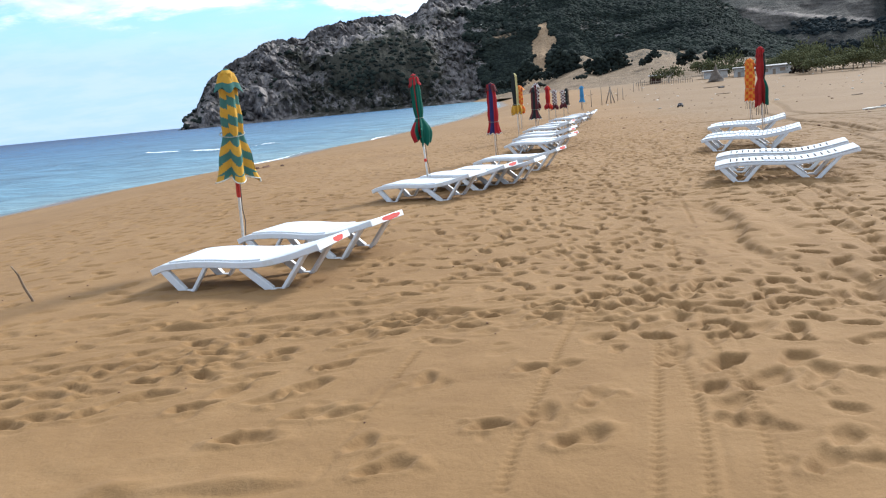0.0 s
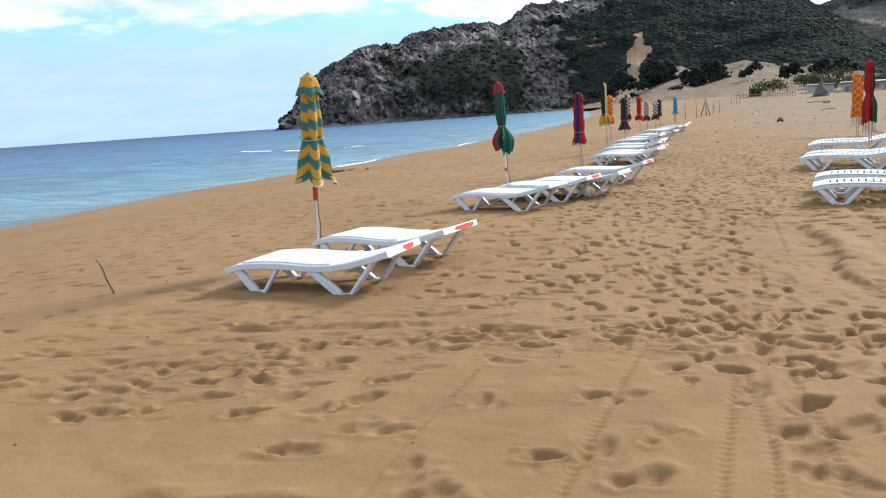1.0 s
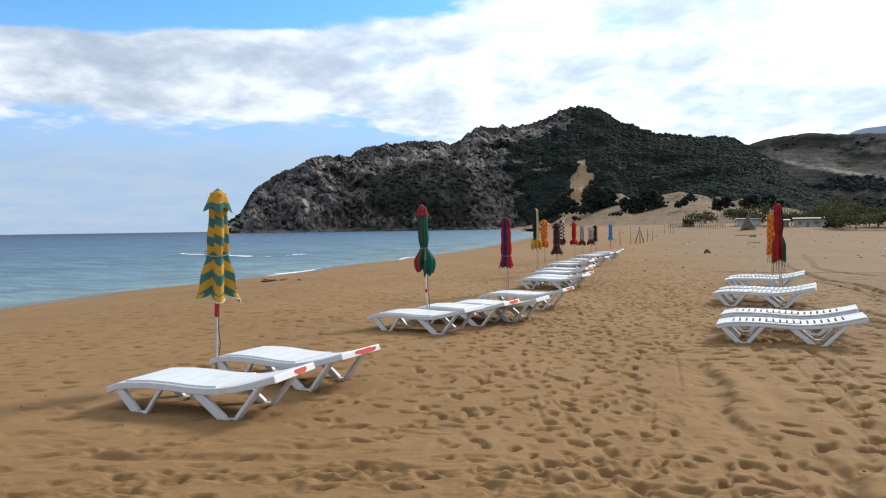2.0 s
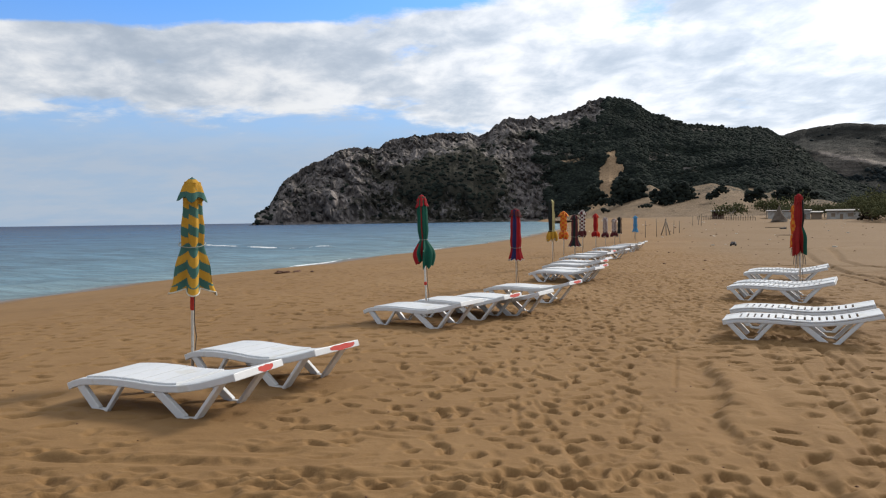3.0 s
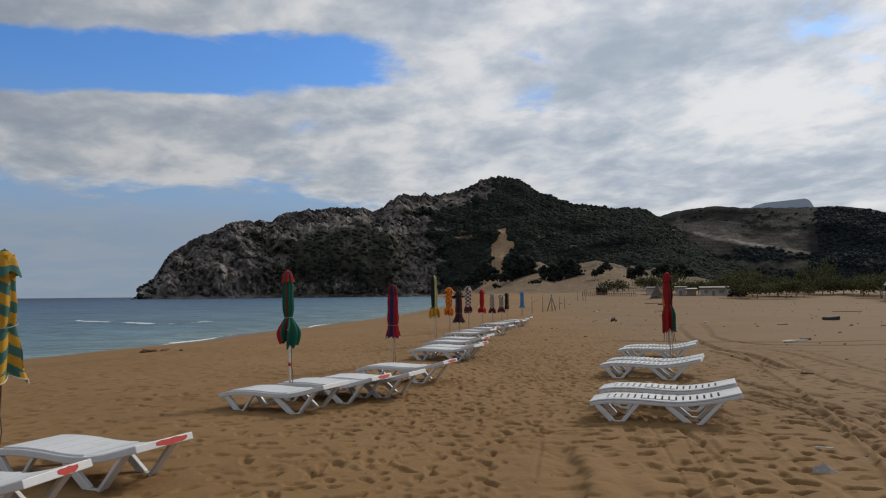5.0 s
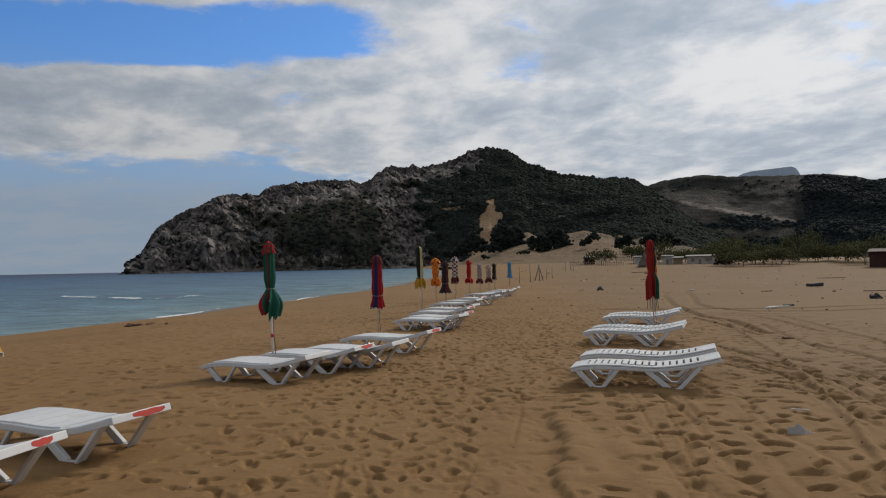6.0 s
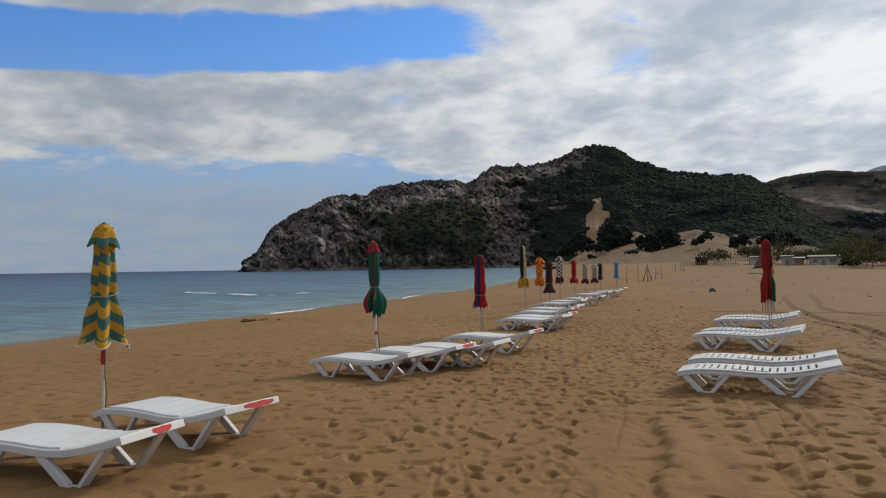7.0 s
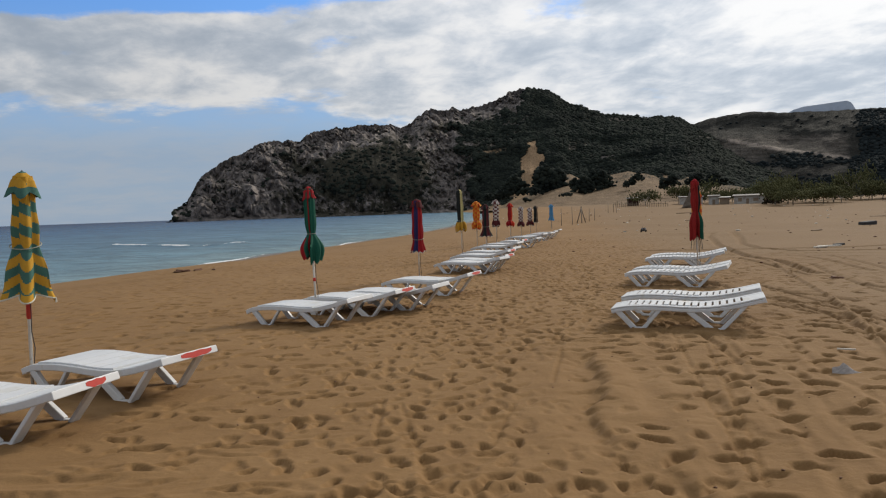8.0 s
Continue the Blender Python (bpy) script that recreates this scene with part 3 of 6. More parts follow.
    # single deep prints in the smooth sand close by
    near = [(-3.1, 3.33), (-2.88, 3.31), (-3.3, 3.28), (-2.56, 3.86), (-2.2, 3.96), (-2.57, 3.49), (-2.77, 3.42), (-2.07, 3.37), (-2.25, 3.19), (-1.85, 2.64),
            (-1.81, 3.15), (-1.45, 3.58), (-1.87, 3.87), (-1.6, 3.27), (-1.53, 2.85), (-1.38, 2.8), (-1.28, 2.4), (-1.16, 2.13), (-0.93, 3.11), (-0.68, 2.4),
            (-0.15, 3.05), (-0.34, 3.07), (-0.12, 2.55), (-0.28, 2.15), (-0.42, 2.44), (0.16, 3.45), (0.44, 4.12), (0.0, 3.95), (0.47, 2.3), (0.7, 2.84),
            (1.07, 2.55), (0.94, 2.43), (0.74, 1.86), (0.57, 1.71), (1.11, 3.31), (1.52, 3.8)]
    for x, y in near:
        footprint(x, y, rng.normal() * 0.5 + (0.1 if x < -1.3 else 0.8), rng.uniform(0.020, 0.036), rng.uniform(0.65, 0.95), 2.0, 0.28)
        # sand thrown out beside each one
        for _ in range(4):
            a = rng.uniform(0, math.tau)
            stamp(x + 0.15 * math.cos(a), y + 0.12 * math.sin(a), rng.uniform(0.022, 0.05), rng.uniform(-0.012, 0.012), rng.uniform(0, math.tau), rng.uniform(1.0, 2.2), 0.2, 1.6)
    for _ in range(150):
        x = rng.uniform(-4.6, 1.2)
        y = 4.35 + 0.10 * x + rng.normal() * 0.28
        footprint(x, y, rng.normal() * 0.4 - 0.1, rng.uniform(0.010, 0.026), rng.uniform(0.5, 0.9), 1.8, 0.35)
    for _ in range(60):
        x, y = rng.uniform(-4.5, 0.6), rng.uniform(2.2, 4.2)
        stamp(x, y, rng.uniform(0.06, 0.14), rng.uniform(-0.010, 0.010), rng.normal() * 0.5, rng.uniform(1.3, 3.0), 0.0, 1.4)
    # raked-up ridges beside the near pair of loungers and in the close foreground
    for cx, cy, length, turn in ((-1.9, 4.95, 1.3, -0.12), (-0.8, 4.6, 0.9, -0.05), (-2.9, 5.1, 0.8, -0.2), (-1.4, 5.2, 0.8, -0.1), (-1.85, 2.2, 0.55, -0.12), (-2.4, 2.3, 0.3, 0.05)):
        stamp(cx, cy, 0.06, -0.022, turn, length / 0.13, 0.0)
        stamp(cx + 0.05, cy - 0.11, 0.05, 0.020, turn, length / 0.13, 0.0)
    # wind-smoothed drift beside the way, with a scoured trench along it
    drift([(2.75, 8.8), (2.42, 7.4), (2.1, 6.2), (1.98, 5.2)], 0.27, 0.02, 0.95)
    drift([(3.0, 7.6), (2.75, 6.6), (2.62, 5.8)], 0.20, 0.05, 0.9)
    drift([(3.2, 6.8), (3.1, 6.0), (2.75, 4.8)], 0.12, 0.035, 0.55)
    drift([(4.9, 6.1), (5.6, 6.6)], 0.25, 0.03, 0.6)
    scarp([(3.05, 8.3), (2.74, 7.11), (2.42, 6.01), (2.33, 5.41), (2.26, 4.95)], 0.28, 0.070)
    scarp([(2.40, 4.75), (2.44, 4.4), (2.36, 3.9), (2.25, 3.5)], 0.25, 0.075)
    scarp([(3.55, 6.3), (3.42, 5.6), (3.3, 4.9)], 0.2, 0.06)


def scarp(line, width, drop):
    """A crumbled edge along a line: the ground falls off sharply on its seaward side and fades back up."""
    pts = np.array(line, float)
    i0, i1 = np.searchsorted(GX, (pts[:, 0].min() - 0.9, pts[:, 0].max() + 1.3))
    j0, j1 = np.searchsorted(GY, (pts[:, 1].min() - 0.4, pts[:, 1].max() + 0.4))
    X, Y = np.meshgrid(GX[i0:i1], GY[j0:j1])
    order = np.argsort(pts[:, 1])
    edge = np.interp(Y, pts[order, 1], pts[order, 0]) + 0.07 * lattice_noise(X * 0, Y, 0.6, 23) + 0.05 * lattice_noise(X * 0, Y, 0.13, 24)
    d = edge - X
    ends = smoothstep(pts[:, 1].min() - 0.25, pts[:, 1].min() + 0.3, Y) * smoothstep(pts[:, 1].max() + 0.25, pts[:, 1].max() - 0.5, Y)
    fall = smoothstep(-0.07, 0.09, d) * np.exp(-np.maximum(d, 0) / width) * (0.75 + 0.4 * lattice_noise(X, Y, 0.3, 25))
    lip = 0.20 * np.exp(-((np.minimum(d, 0) / 0.16) ** 2)) * smoothstep(0.05, 0.0, d)
    ZZ[j0:j1, i0:i1] += drop * ends * (lip - fall)


def drift(line, half, rise, hold=1.0):
    """Buries whatever was pressed along a line under a smooth low drift."""
    pts = np.array(line, float)
    x0, x1, y0, y1 = pts[:, 0].min() - 1.2, pts[:, 0].max() + 1.2, pts[:, 1].min() - 1.2, pts[:, 1].max() + 1.2
    i0, i1 = np.searchsorted(GX, (x0, x1))
    j0, j1 = np.searchsorted(GY, (y0, y1))
    X, Y = np.meshgrid(GX[i0:i1], GY[j0:j1])
    near = np.full(X.shape, 9.0)
    for (xa, ya), (xb, yb) in zip(pts, pts[1:]):
        d2 = (xb - xa) ** 2 + (yb - ya) ** 2
        s = np.clip(((X - xa) * (xb - xa) + (Y - ya) * (yb - ya)) / d2, 0, 1)
        near = np.minimum(near, np.hypot(X - xa - s * (xb - xa), Y - ya - s * (yb - ya)))
    near = near * (1 + 0.5 * lattice_noise(X, Y, 0.6, 19))
    w = hold * smoothstep(half * 1.7, half * 0.6, near) * (0.8 + 0.3 * lattice_noise(X, Y, 0.35, 20))
    ZZ[j0:j1, i0:i1] = ZZ[j0:j1, i0:i1] * (1 - w) + (lie(X, Y) + rise * np.exp(-((near / half) ** 2))) * w


def tyre_track(points, width, depth, pitch=0.034, tread=True):
    """A rut along points; with cleat marks across it."""
    pts = np.array(points, float)
    leg = np.r_[0, np.cumsum(np.hypot(*np.diff(pts, axis=0).T))]
    for d in np.arange(0, leg[-1], pitch):
        x, y = np.interp(d, leg, pts[:, 0]), np.interp(d, leg, pts[:, 1])
        x1, y1 = np.interp(d + 0.05, leg, pts[:, 0]), np.interp(d + 0.05, leg, pts[:, 1])
        along = math.atan2(y1 - y, x1 - x)
        if tread:
            stamp(x, y, pitch * 0.36, depth, along + math.pi / 2, width / pitch / 0.72, 0.3)
        else:
            stamp(x, y, width / 2, depth * 0.35, along, 1.0, 0.12)


press_sand()
for way in ([(-0.72, 1.8), (-0.62, 2.09), (-0.42, 2.58), (-0.24, 3.0), (-0.13, 3.29), (0.06, 3.73), (0.3, 4.26)], [(-0.16, 1.6), (0.03, 2.12), (0.27, 2.74), (0.46, 3.23)],
            [(0.02, 1.55), (0.19, 1.97), (0.34, 2.41), (0.48, 3.02), (0.58, 3.52)], [(0.25, 1.5), (0.42, 1.9), (0.57, 2.34), (0.74, 3.12), (0.95, 3.76)], [(-1.1, 3.2), (-0.95, 3.64)]):
    tyre_track(way, 0.050, 0.011, 0.055)
    tyre_track(way, 0.056, 0.003, 0.03, False)
for way in ([(0.12, 1.6), (0.5, 2.7), (0.68, 3.5)], [(-1.47, 2.11), (-1.29, 2.7), (-1.14, 3.12)], [(0.35, 1.6), (0.65, 2.5), (1.0, 3.4)]):
    tyre_track(way, 0.03, 0.015, 0.02, False)
# wheel ruts of vehicles over the open sand inland
for way in ([(21.4, 39.4), (19, 36.5), (16.8, 31.5), (14.6, 27), (13.6, 24.1), (13.9, 22.3), (16.2, 21.4), (24, 20.9)], [(24, 22.8), (16, 22.9), (12, 24), (10, 25.4)],
            [(18, 36.5), (16.7, 34.3), (13.2, 25.9), (11.45, 20.5), (11.2, 18.4), (10.2, 15.4)], [(6.9, 12.4), (6.95, 11.2), (6.85, 9.8), (6.25, 7.9), (5.6, 6.4)], [(7.9, 13.7), (7.5, 11.5), (7.35, 10.3), (7.05, 8.9), (6.4, 7.3)], [(11.4, 17.5), (10.16, 14.5), (9.46, 12.9), (9.0, 11.6)], [(4.58, 8.8), (4.4, 7.9), (4.2, 7.2)], [(16, 18.5), (13.5, 19.5), (11.5, 21.5), (10, 24)]):
    tyre_track(way, 0.10 if way[0][1] < 19 else 0.24, 0.085, 0.06, False)
    tyre_track([(x + 0.2, y + 0.05) for x, y in way], 0.10, -0.028, 0.06, False)
for way in ([(7.53, 12.46), (7.76, 11.48), (7.88, 10.66)], [(6.97, 11.48), (7.18, 10.43), (7.37, 9.72)], [(6.63, 10.84), (6.78, 9.71), (6.85, 8.8)], [(6.05, 9.04), (6.26, 8.36), (6.4, 7.77)], [(12.71, 19.98), (12.03, 17.17), (11.57, 15.53)],
            [(13.43, 20.09), (12.34, 16.38), (11.31, 13.67), (10.29, 11.48)], [(9.53, 12.94), (9.28, 11.53), (8.6, 9.53)], [(7.91, 9.97), (7.81, 9.2), (7.51, 8.28)], [(10.98, 20.36), (10.33, 17.25), (9.89, 15.16)], [(15.4, 21.7), (18, 20.9), (24, 19.8)], [(12.5, 21.5), (14.6, 20.6), (19, 19.2)]):
    tyre_track(way, 0.095, 0.075, 0.045, False)
    tyre_track([(x + 0.15, y + 0.04) for x, y in way], 0.10, -0.03, 0.05, False)
# thrown-up ridge of dry sand along the newest track
tyre_track([(4.3, 4.5), (4.9, 5.58), (5.67, 6.91), (6.46, 8.43), (7.48, 10.51), (9.6, 15.24), (11.4, 19.6)], 0.10, -0.06, 0.04, False)
for way in ([(4.38, 8.3), (3.55, 6.04), (3.15, 4.95), (2.78, 4.1)], [(4.26, 8.9), (3.7, 7.1), (3.34, 6.0), (3.06, 5.06), (2.8, 4.3)], [(1.8, 6.4), (1.56, 5.7), (1.43, 5.27)], [(0.85, 6.6), (0.91, 5.2), (0.94, 4.4)], [(0.7, 6.8), (0.64, 6.0), (0.61, 5.4)], [(2.77, 8.5), (2.29, 7.0)]):
    tyre_track(way, 0.05, 0.014, 0.05)
    tyre_track(way, 0.05, 0.012, 0.03, False)

tagged(grid_mesh("ground", XX, YY, ZZ, SAND), "trodden golden beach sand with footprints and tyre tracks", "sand", kind="structure")


def height(x, y):
    """Height of the finished sand at a place."""
    i, j = np.searchsorted(GX, x), np.searchsorted(GY, y)
    return float(ZZ[j - 1:j + 1, i - 1:i + 1].mean())


def make_sea():
    d = np.r_[np.arange(-4, 40, 0.25), 40 * 1.05 ** np.arange(0, 100)]
    y = np.r_[-4500, -1500, -500, -150, np.arange(-40, 66, 0.7), np.arange(66, 86, 0.2), np.arange(86, 140, 0.7), 140 * 1.06 ** np.arange(1, 62)]
    D, Y = np.meshgrid(d, y)
    X = shore(Y) - D
    fade = np.exp(-np.maximum(D, 0) / 60)
    swell = 0.08 * np.sin(D * 0.55 + 1.4 * lattice_noise(X, Y, 14, 3)) + 0.11 * lattice_noise(X * 0.5, Y, 3.5, 4) + 0.08 * lattice_noise(X, Y, 2.0, 8)
    Z = SEA_LEVEL + swell * (0.35 + fade) * smoothstep(0, 4, D) * smoothstep(700, 100, D)
    swash = 0.30 + 0.36 * smoothstep(35, 38, Y) * smoothstep(52, 47, Y) + 0.40 * smoothstep(60, 63, Y) * smoothstep(72, 68, Y)
    foam = np.exp(-((D - 0.35 - 0.45 * lattice_noise(X, Y, 5, 21)) / 0.5) ** 2) * (swash + 0.25 * lattice_noise(X, Y, 6, 22))
    # small breakers that roll in towards the bay
    for (xa, ya), (xb, yb), tall in (((-26.0, 80.8), (-16.8, 76.2), 0.24), ((-15.6, 74.8), (-10.6, 73.6), 0.22), ((-31, 71), (-25, 69.5), 0.15), ((-7, 96), (-2, 92), 0.15), ((-19, 62), (-14, 59), 0.12), ((-13, 47), (-10.5, 44), 0.10)):
        length = math.hypot(xb - xa, yb - ya)
        ux, uy = (xb - xa) / length, (yb - ya) / length
        s, n = (X - xa) * ux + (Y - ya) * uy, -(X - xa) * uy + (Y - ya) * ux
        n = n + 0.4 * lattice_noise(s, s * 0 + tall * 50, 2.5, 31)
        span = smoothstep(-0.8, 1, s) * smoothstep(length + 0.6, length - 0.6, s)
        Z += tall * np.exp(-((n / 0.7) ** 2)) * span
        if tall > 0.2:
            foam = np.maximum(foam, 0.95 * span * np.exp(-(((n + 0.30) / 0.17) ** 2)) * (0.82 + 0.6 * lattice_noise(X, Y, 1.3, 41)))
    reach = np.clip(np.log1p(np.maximum(D, 0)) / math.log(800), 0, 1)
    sea = grid_mesh("water", X, Y, Z, SEA, {"offshore": reach, "foam": foam})
    return tagged(sea, "blue-green sea with small breaking waves", "sea", kind="structure")


make_sea()

# ---- headland, hills and dunes ----
EYE = 1.65
RIDGE_A = [-14.02, -13.95, -13.0, -11.9, -10.8, -9.65, -8.5, -7.7, -6.9, -5.7, -4.7, -3.7, -2.5, -0.8, 0.5, 2.2, 2.8, 3.8, 4.3, 5.4, 6.5, 6.9, 7.4, 9.1, 10.6, 11.3, 12.4, 13.5, 14.3, 15.6, 17.3, 18.2, 19.9, 22, 23.4, 24.4, 25.5, 26.5, 28, 30]
RIDGE_E = [0.0, 0.7, 1.2, 3.25, 3.9, 4.65, 4.95, 5.35, 5.6, 5.65, 5.65, 6.2, 6.4, 6.65, 6.75, 6.7, 6.55, 6.8, 7.4, 7.75, 7.55, 7.85, 7.6, 7.9, 8.4, 8.85, 8.95, 8.65, 8.45, 7.65, 7.0, 6.6, 6.4, 6.2, 6.1, 5.55, 4.7, 3.7, 2.7, 2.0]


def rough_noise(x, y, z, size, octaves=5):
    return noise.fractal(Vector((x / size, y / size, z / size)), 0.9, 2.1, octaves, noise_basis="PERLIN_ORIGINAL")


def blocks(x, y, z, size):
    """Rounded bosses of rock between sharp clefts."""
    return 2.0 * noise.noise(Vector((x / size, y / size, z / size)), noise_basis="VORONOI_F2F1") - 0.4


def hill_sheet(name, azimuths, rows, foot, ridge, elevation, shape, crag, mat, masks, label, foot_z=-2.0, broad=0.0, soft=None):
    """A hillside from its foot up to the crest and down behind; crag(az, s) is the relief of bare rock in metres, soft(az, s) that of earth."""
    A, S = np.meshgrid(np.radians(azimuths), rows)
    deg = np.degrees(A)
    rf, rr = foot(deg), ridge(deg)
    top = EYE + rr * np.tan(np.radians(elevation(deg)))
    up = np.clip(S, 0, 1)
    Z = foot_z + (top - foot_z) * up ** shape(deg)
    Z = np.where(S > 1, top - (S - 1) * 260, Z)
    R = rf + (rr - rf) * np.minimum(S, 1) + np.maximum(S - 1, 0) * 300
    X, Y = R * np.sin(A), R * np.cos(A)
    amount = crag(deg, S)
    gentle = soft(deg, S) if soft else 0 * S
    for j in range(X.shape[0]):
        for i in range(X.shape[1]):
            x, y, z = X[j, i], Y[j, i], Z[j, i]
            a, g = amount[j, i], gentle[j, i]
            push = 0.0
            if a > 0.05:
                # leaning buttresses split by clefts, broken again into blocks
                w = 9.0 * rough_noise(x, y, z, 40, 2)
                lean = x + 0.45 * z + w
                push += a * (0.36 * blocks(lean, y * 0.4, z * 0.42 + w, 36) + 0.34 * blocks(lean, y * 0.5, z * 0.5 + w, 15) + 0.22 * blocks(x + 0.3 * z, y * 0.6, z * 0.75, 6.5) + 0.30 * rough_noise(x, y, z * 0.9, 9))
            if g > 0.05:
                push += g * rough_noise(x, y, z, 55, 4)
            if broad:
                push += broad * min(1.0, 0.15 * (a + g)) * min(1.0, max(0.0, 4 - 4 * S[j, i])) * rough_noise(x, y, z, 130, 3)
            if push:
                X[j, i] -= push * math.sin(A[j, i])
                Y[j, i] -= push * math.cos(A[j, i])
                Z[j, i] += 0.30 * (a + g) * rough_noise(x, y, z + 50, 22) * min(1, 4 * abs(1.02 - S[j, i]) + 0.12)
    ob = grid_mesh(name, X, Y, Z, mat, {k: f(deg, S, X, Y, Z) for k, f in masks.items()}, smooth=False)
    tagged(ob, label, "hill", kind="structure")
    return ob, X, Y, Z, deg, S


def rise_of(X, Y, Z):
    """How many degrees above the beach a place on a hill stands."""
    return np.degrees(np.arctan2(Z - EYE, np.hypot(X, Y)))


def rocky(deg, e):
    """Share of bare rock: the crest cliffs, the bare seaward end, the rib down to the bay and the cliffs at the water."""
    w = 0.55 * lattice_noise(deg * 10, e * 14, 9, 53) + 0.30 * lattice_noise(deg * 10, e * 14, 3.5, 54)
    brow = np.interp(deg, [-14, -9, -7, -5.1, -2.5, 0.8, 3.5, 6, 8.8, 11.6, 12.4, 13], [-1, -1, 2.0, 3.7, 4.6, 5.55, 5.8, 6.5, 7.2, 7.3, 8.6, 12])
    crest = smoothstep(-0.9, 0.7, e - brow + w)
    rib = 0.85 * smoothstep(2.4, 0.5, np.abs(deg - 5.9 + 0.35 * (e - 4)) + 1.3 * w) * smoothstep(6.6, 5.2, e + w)
    base = 0.6 * smoothstep(2.2, 0.8, e - 0.35 * np.sin(deg * 1.7) + w) * smoothstep(9, 6, deg)
    ledge = 0.6 * np.exp(-(((deg - 9.6) / 1.6) ** 2) - ((e - 4.6 + w) / 0.35) ** 2)
    talus = 0.75 * smoothstep(3.4, 1.0, np.abs(deg + 5.6 + 0.5 * (e - 3)) + w) * smoothstep(4.6, 3.0, e + w)
    return np.maximum.reduce([crest, rib, base, ledge, talus])


def head_cover(deg, S, X, Y, Z):
    c = 0.84 - 0.68 * rocky(deg, rise_of(X, Y, Z))
    thicket = np.exp(-(((deg + 5.9) / 0.9) ** 2) - ((rise_of(X, Y, Z) - 4.45) / 0.22) ** 2)
    c = c + 0.28 * smoothstep(-8, -4, deg) * smoothstep(5.4, 3.6, deg) * smoothstep(4.9, 3.6, rise_of(X, Y, Z))
    return c + 0.7 * thicket + 0.26 * lattice_noise(X, Z * 2, 30, 51) + 0.14 * lattice_noise(X, Z * 2, 12, 52)


def head_bare(deg, S, X, Y, Z):
    e = rise_of(X, Y, Z)
    w = 0.22 * lattice_noise(deg * 10, e * 10, 2.4, 58) + 0.12 * lattice_noise(deg * 10, e * 10, 0.9, 60)
    left = np.interp(e, [1.8, 2.5, 3.1, 3.5, 3.7, 4.2, 4.95], [11.8, 11.95, 11.8, 11.65, 11.9, 12.25, 12.6])
    right = np.interp(e, [1.8, 2.5, 3.0, 3.3, 3.5, 3.7, 4.2, 4.95], [12.9, 12.85, 13.0, 13.6, 14.15, 13.8, 13.4, 13.05])
    scar = 1.7 * smoothstep(-0.1, 0.12, deg - left + w) * smoothstep(-0.1, 0.12, right - deg + w) * smoothstep(1.6, 1.9, e) * smoothstep(5.1, 4.8, e)
    low = smoothstep(2.5, 1.2, e + 0.5 * lattice_noise(deg * 10, e * 20, 9, 59)) * smoothstep(9.5, 12.5, deg) * smoothstep(24.5, 21.5, deg) * 0.9
    return scar + low + 0.52 * np.exp(-(((deg - 9.8) / 2.0) ** 2) - ((e - 4.3) / 0.5) ** 2)


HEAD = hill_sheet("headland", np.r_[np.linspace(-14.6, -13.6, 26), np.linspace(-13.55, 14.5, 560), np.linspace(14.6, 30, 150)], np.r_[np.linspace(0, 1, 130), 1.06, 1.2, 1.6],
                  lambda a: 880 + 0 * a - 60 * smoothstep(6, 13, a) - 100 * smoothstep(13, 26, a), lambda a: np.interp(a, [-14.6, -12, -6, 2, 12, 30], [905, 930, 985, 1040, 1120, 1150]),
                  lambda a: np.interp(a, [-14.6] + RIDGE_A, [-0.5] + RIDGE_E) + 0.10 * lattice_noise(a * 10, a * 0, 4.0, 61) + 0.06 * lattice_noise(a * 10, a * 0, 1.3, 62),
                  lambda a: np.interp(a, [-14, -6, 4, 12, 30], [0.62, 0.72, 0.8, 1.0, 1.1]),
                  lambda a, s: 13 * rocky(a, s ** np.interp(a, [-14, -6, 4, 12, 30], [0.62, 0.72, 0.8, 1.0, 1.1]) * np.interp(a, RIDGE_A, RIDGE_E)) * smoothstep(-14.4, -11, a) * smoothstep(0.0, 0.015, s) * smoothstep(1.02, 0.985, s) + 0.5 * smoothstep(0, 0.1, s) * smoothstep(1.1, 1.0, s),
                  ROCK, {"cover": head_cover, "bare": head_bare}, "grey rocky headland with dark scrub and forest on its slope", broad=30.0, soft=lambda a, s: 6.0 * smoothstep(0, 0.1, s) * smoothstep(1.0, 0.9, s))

HILL_A = [20, 22.5, 24.3, 25.2, 26.5, 28.3, 30.4, 32, 34, 35.6, 37, 38, 39, 41.3, 46, 55, 70]
HILL_E = [3.5, 4.9, 5.5, 5.8, 6.0, 6.15, 5.9, 5.85, 5.75, 5.75, 5.6, 5.4, 5.1, 5.2, 5.6, 6.5, 6.0]


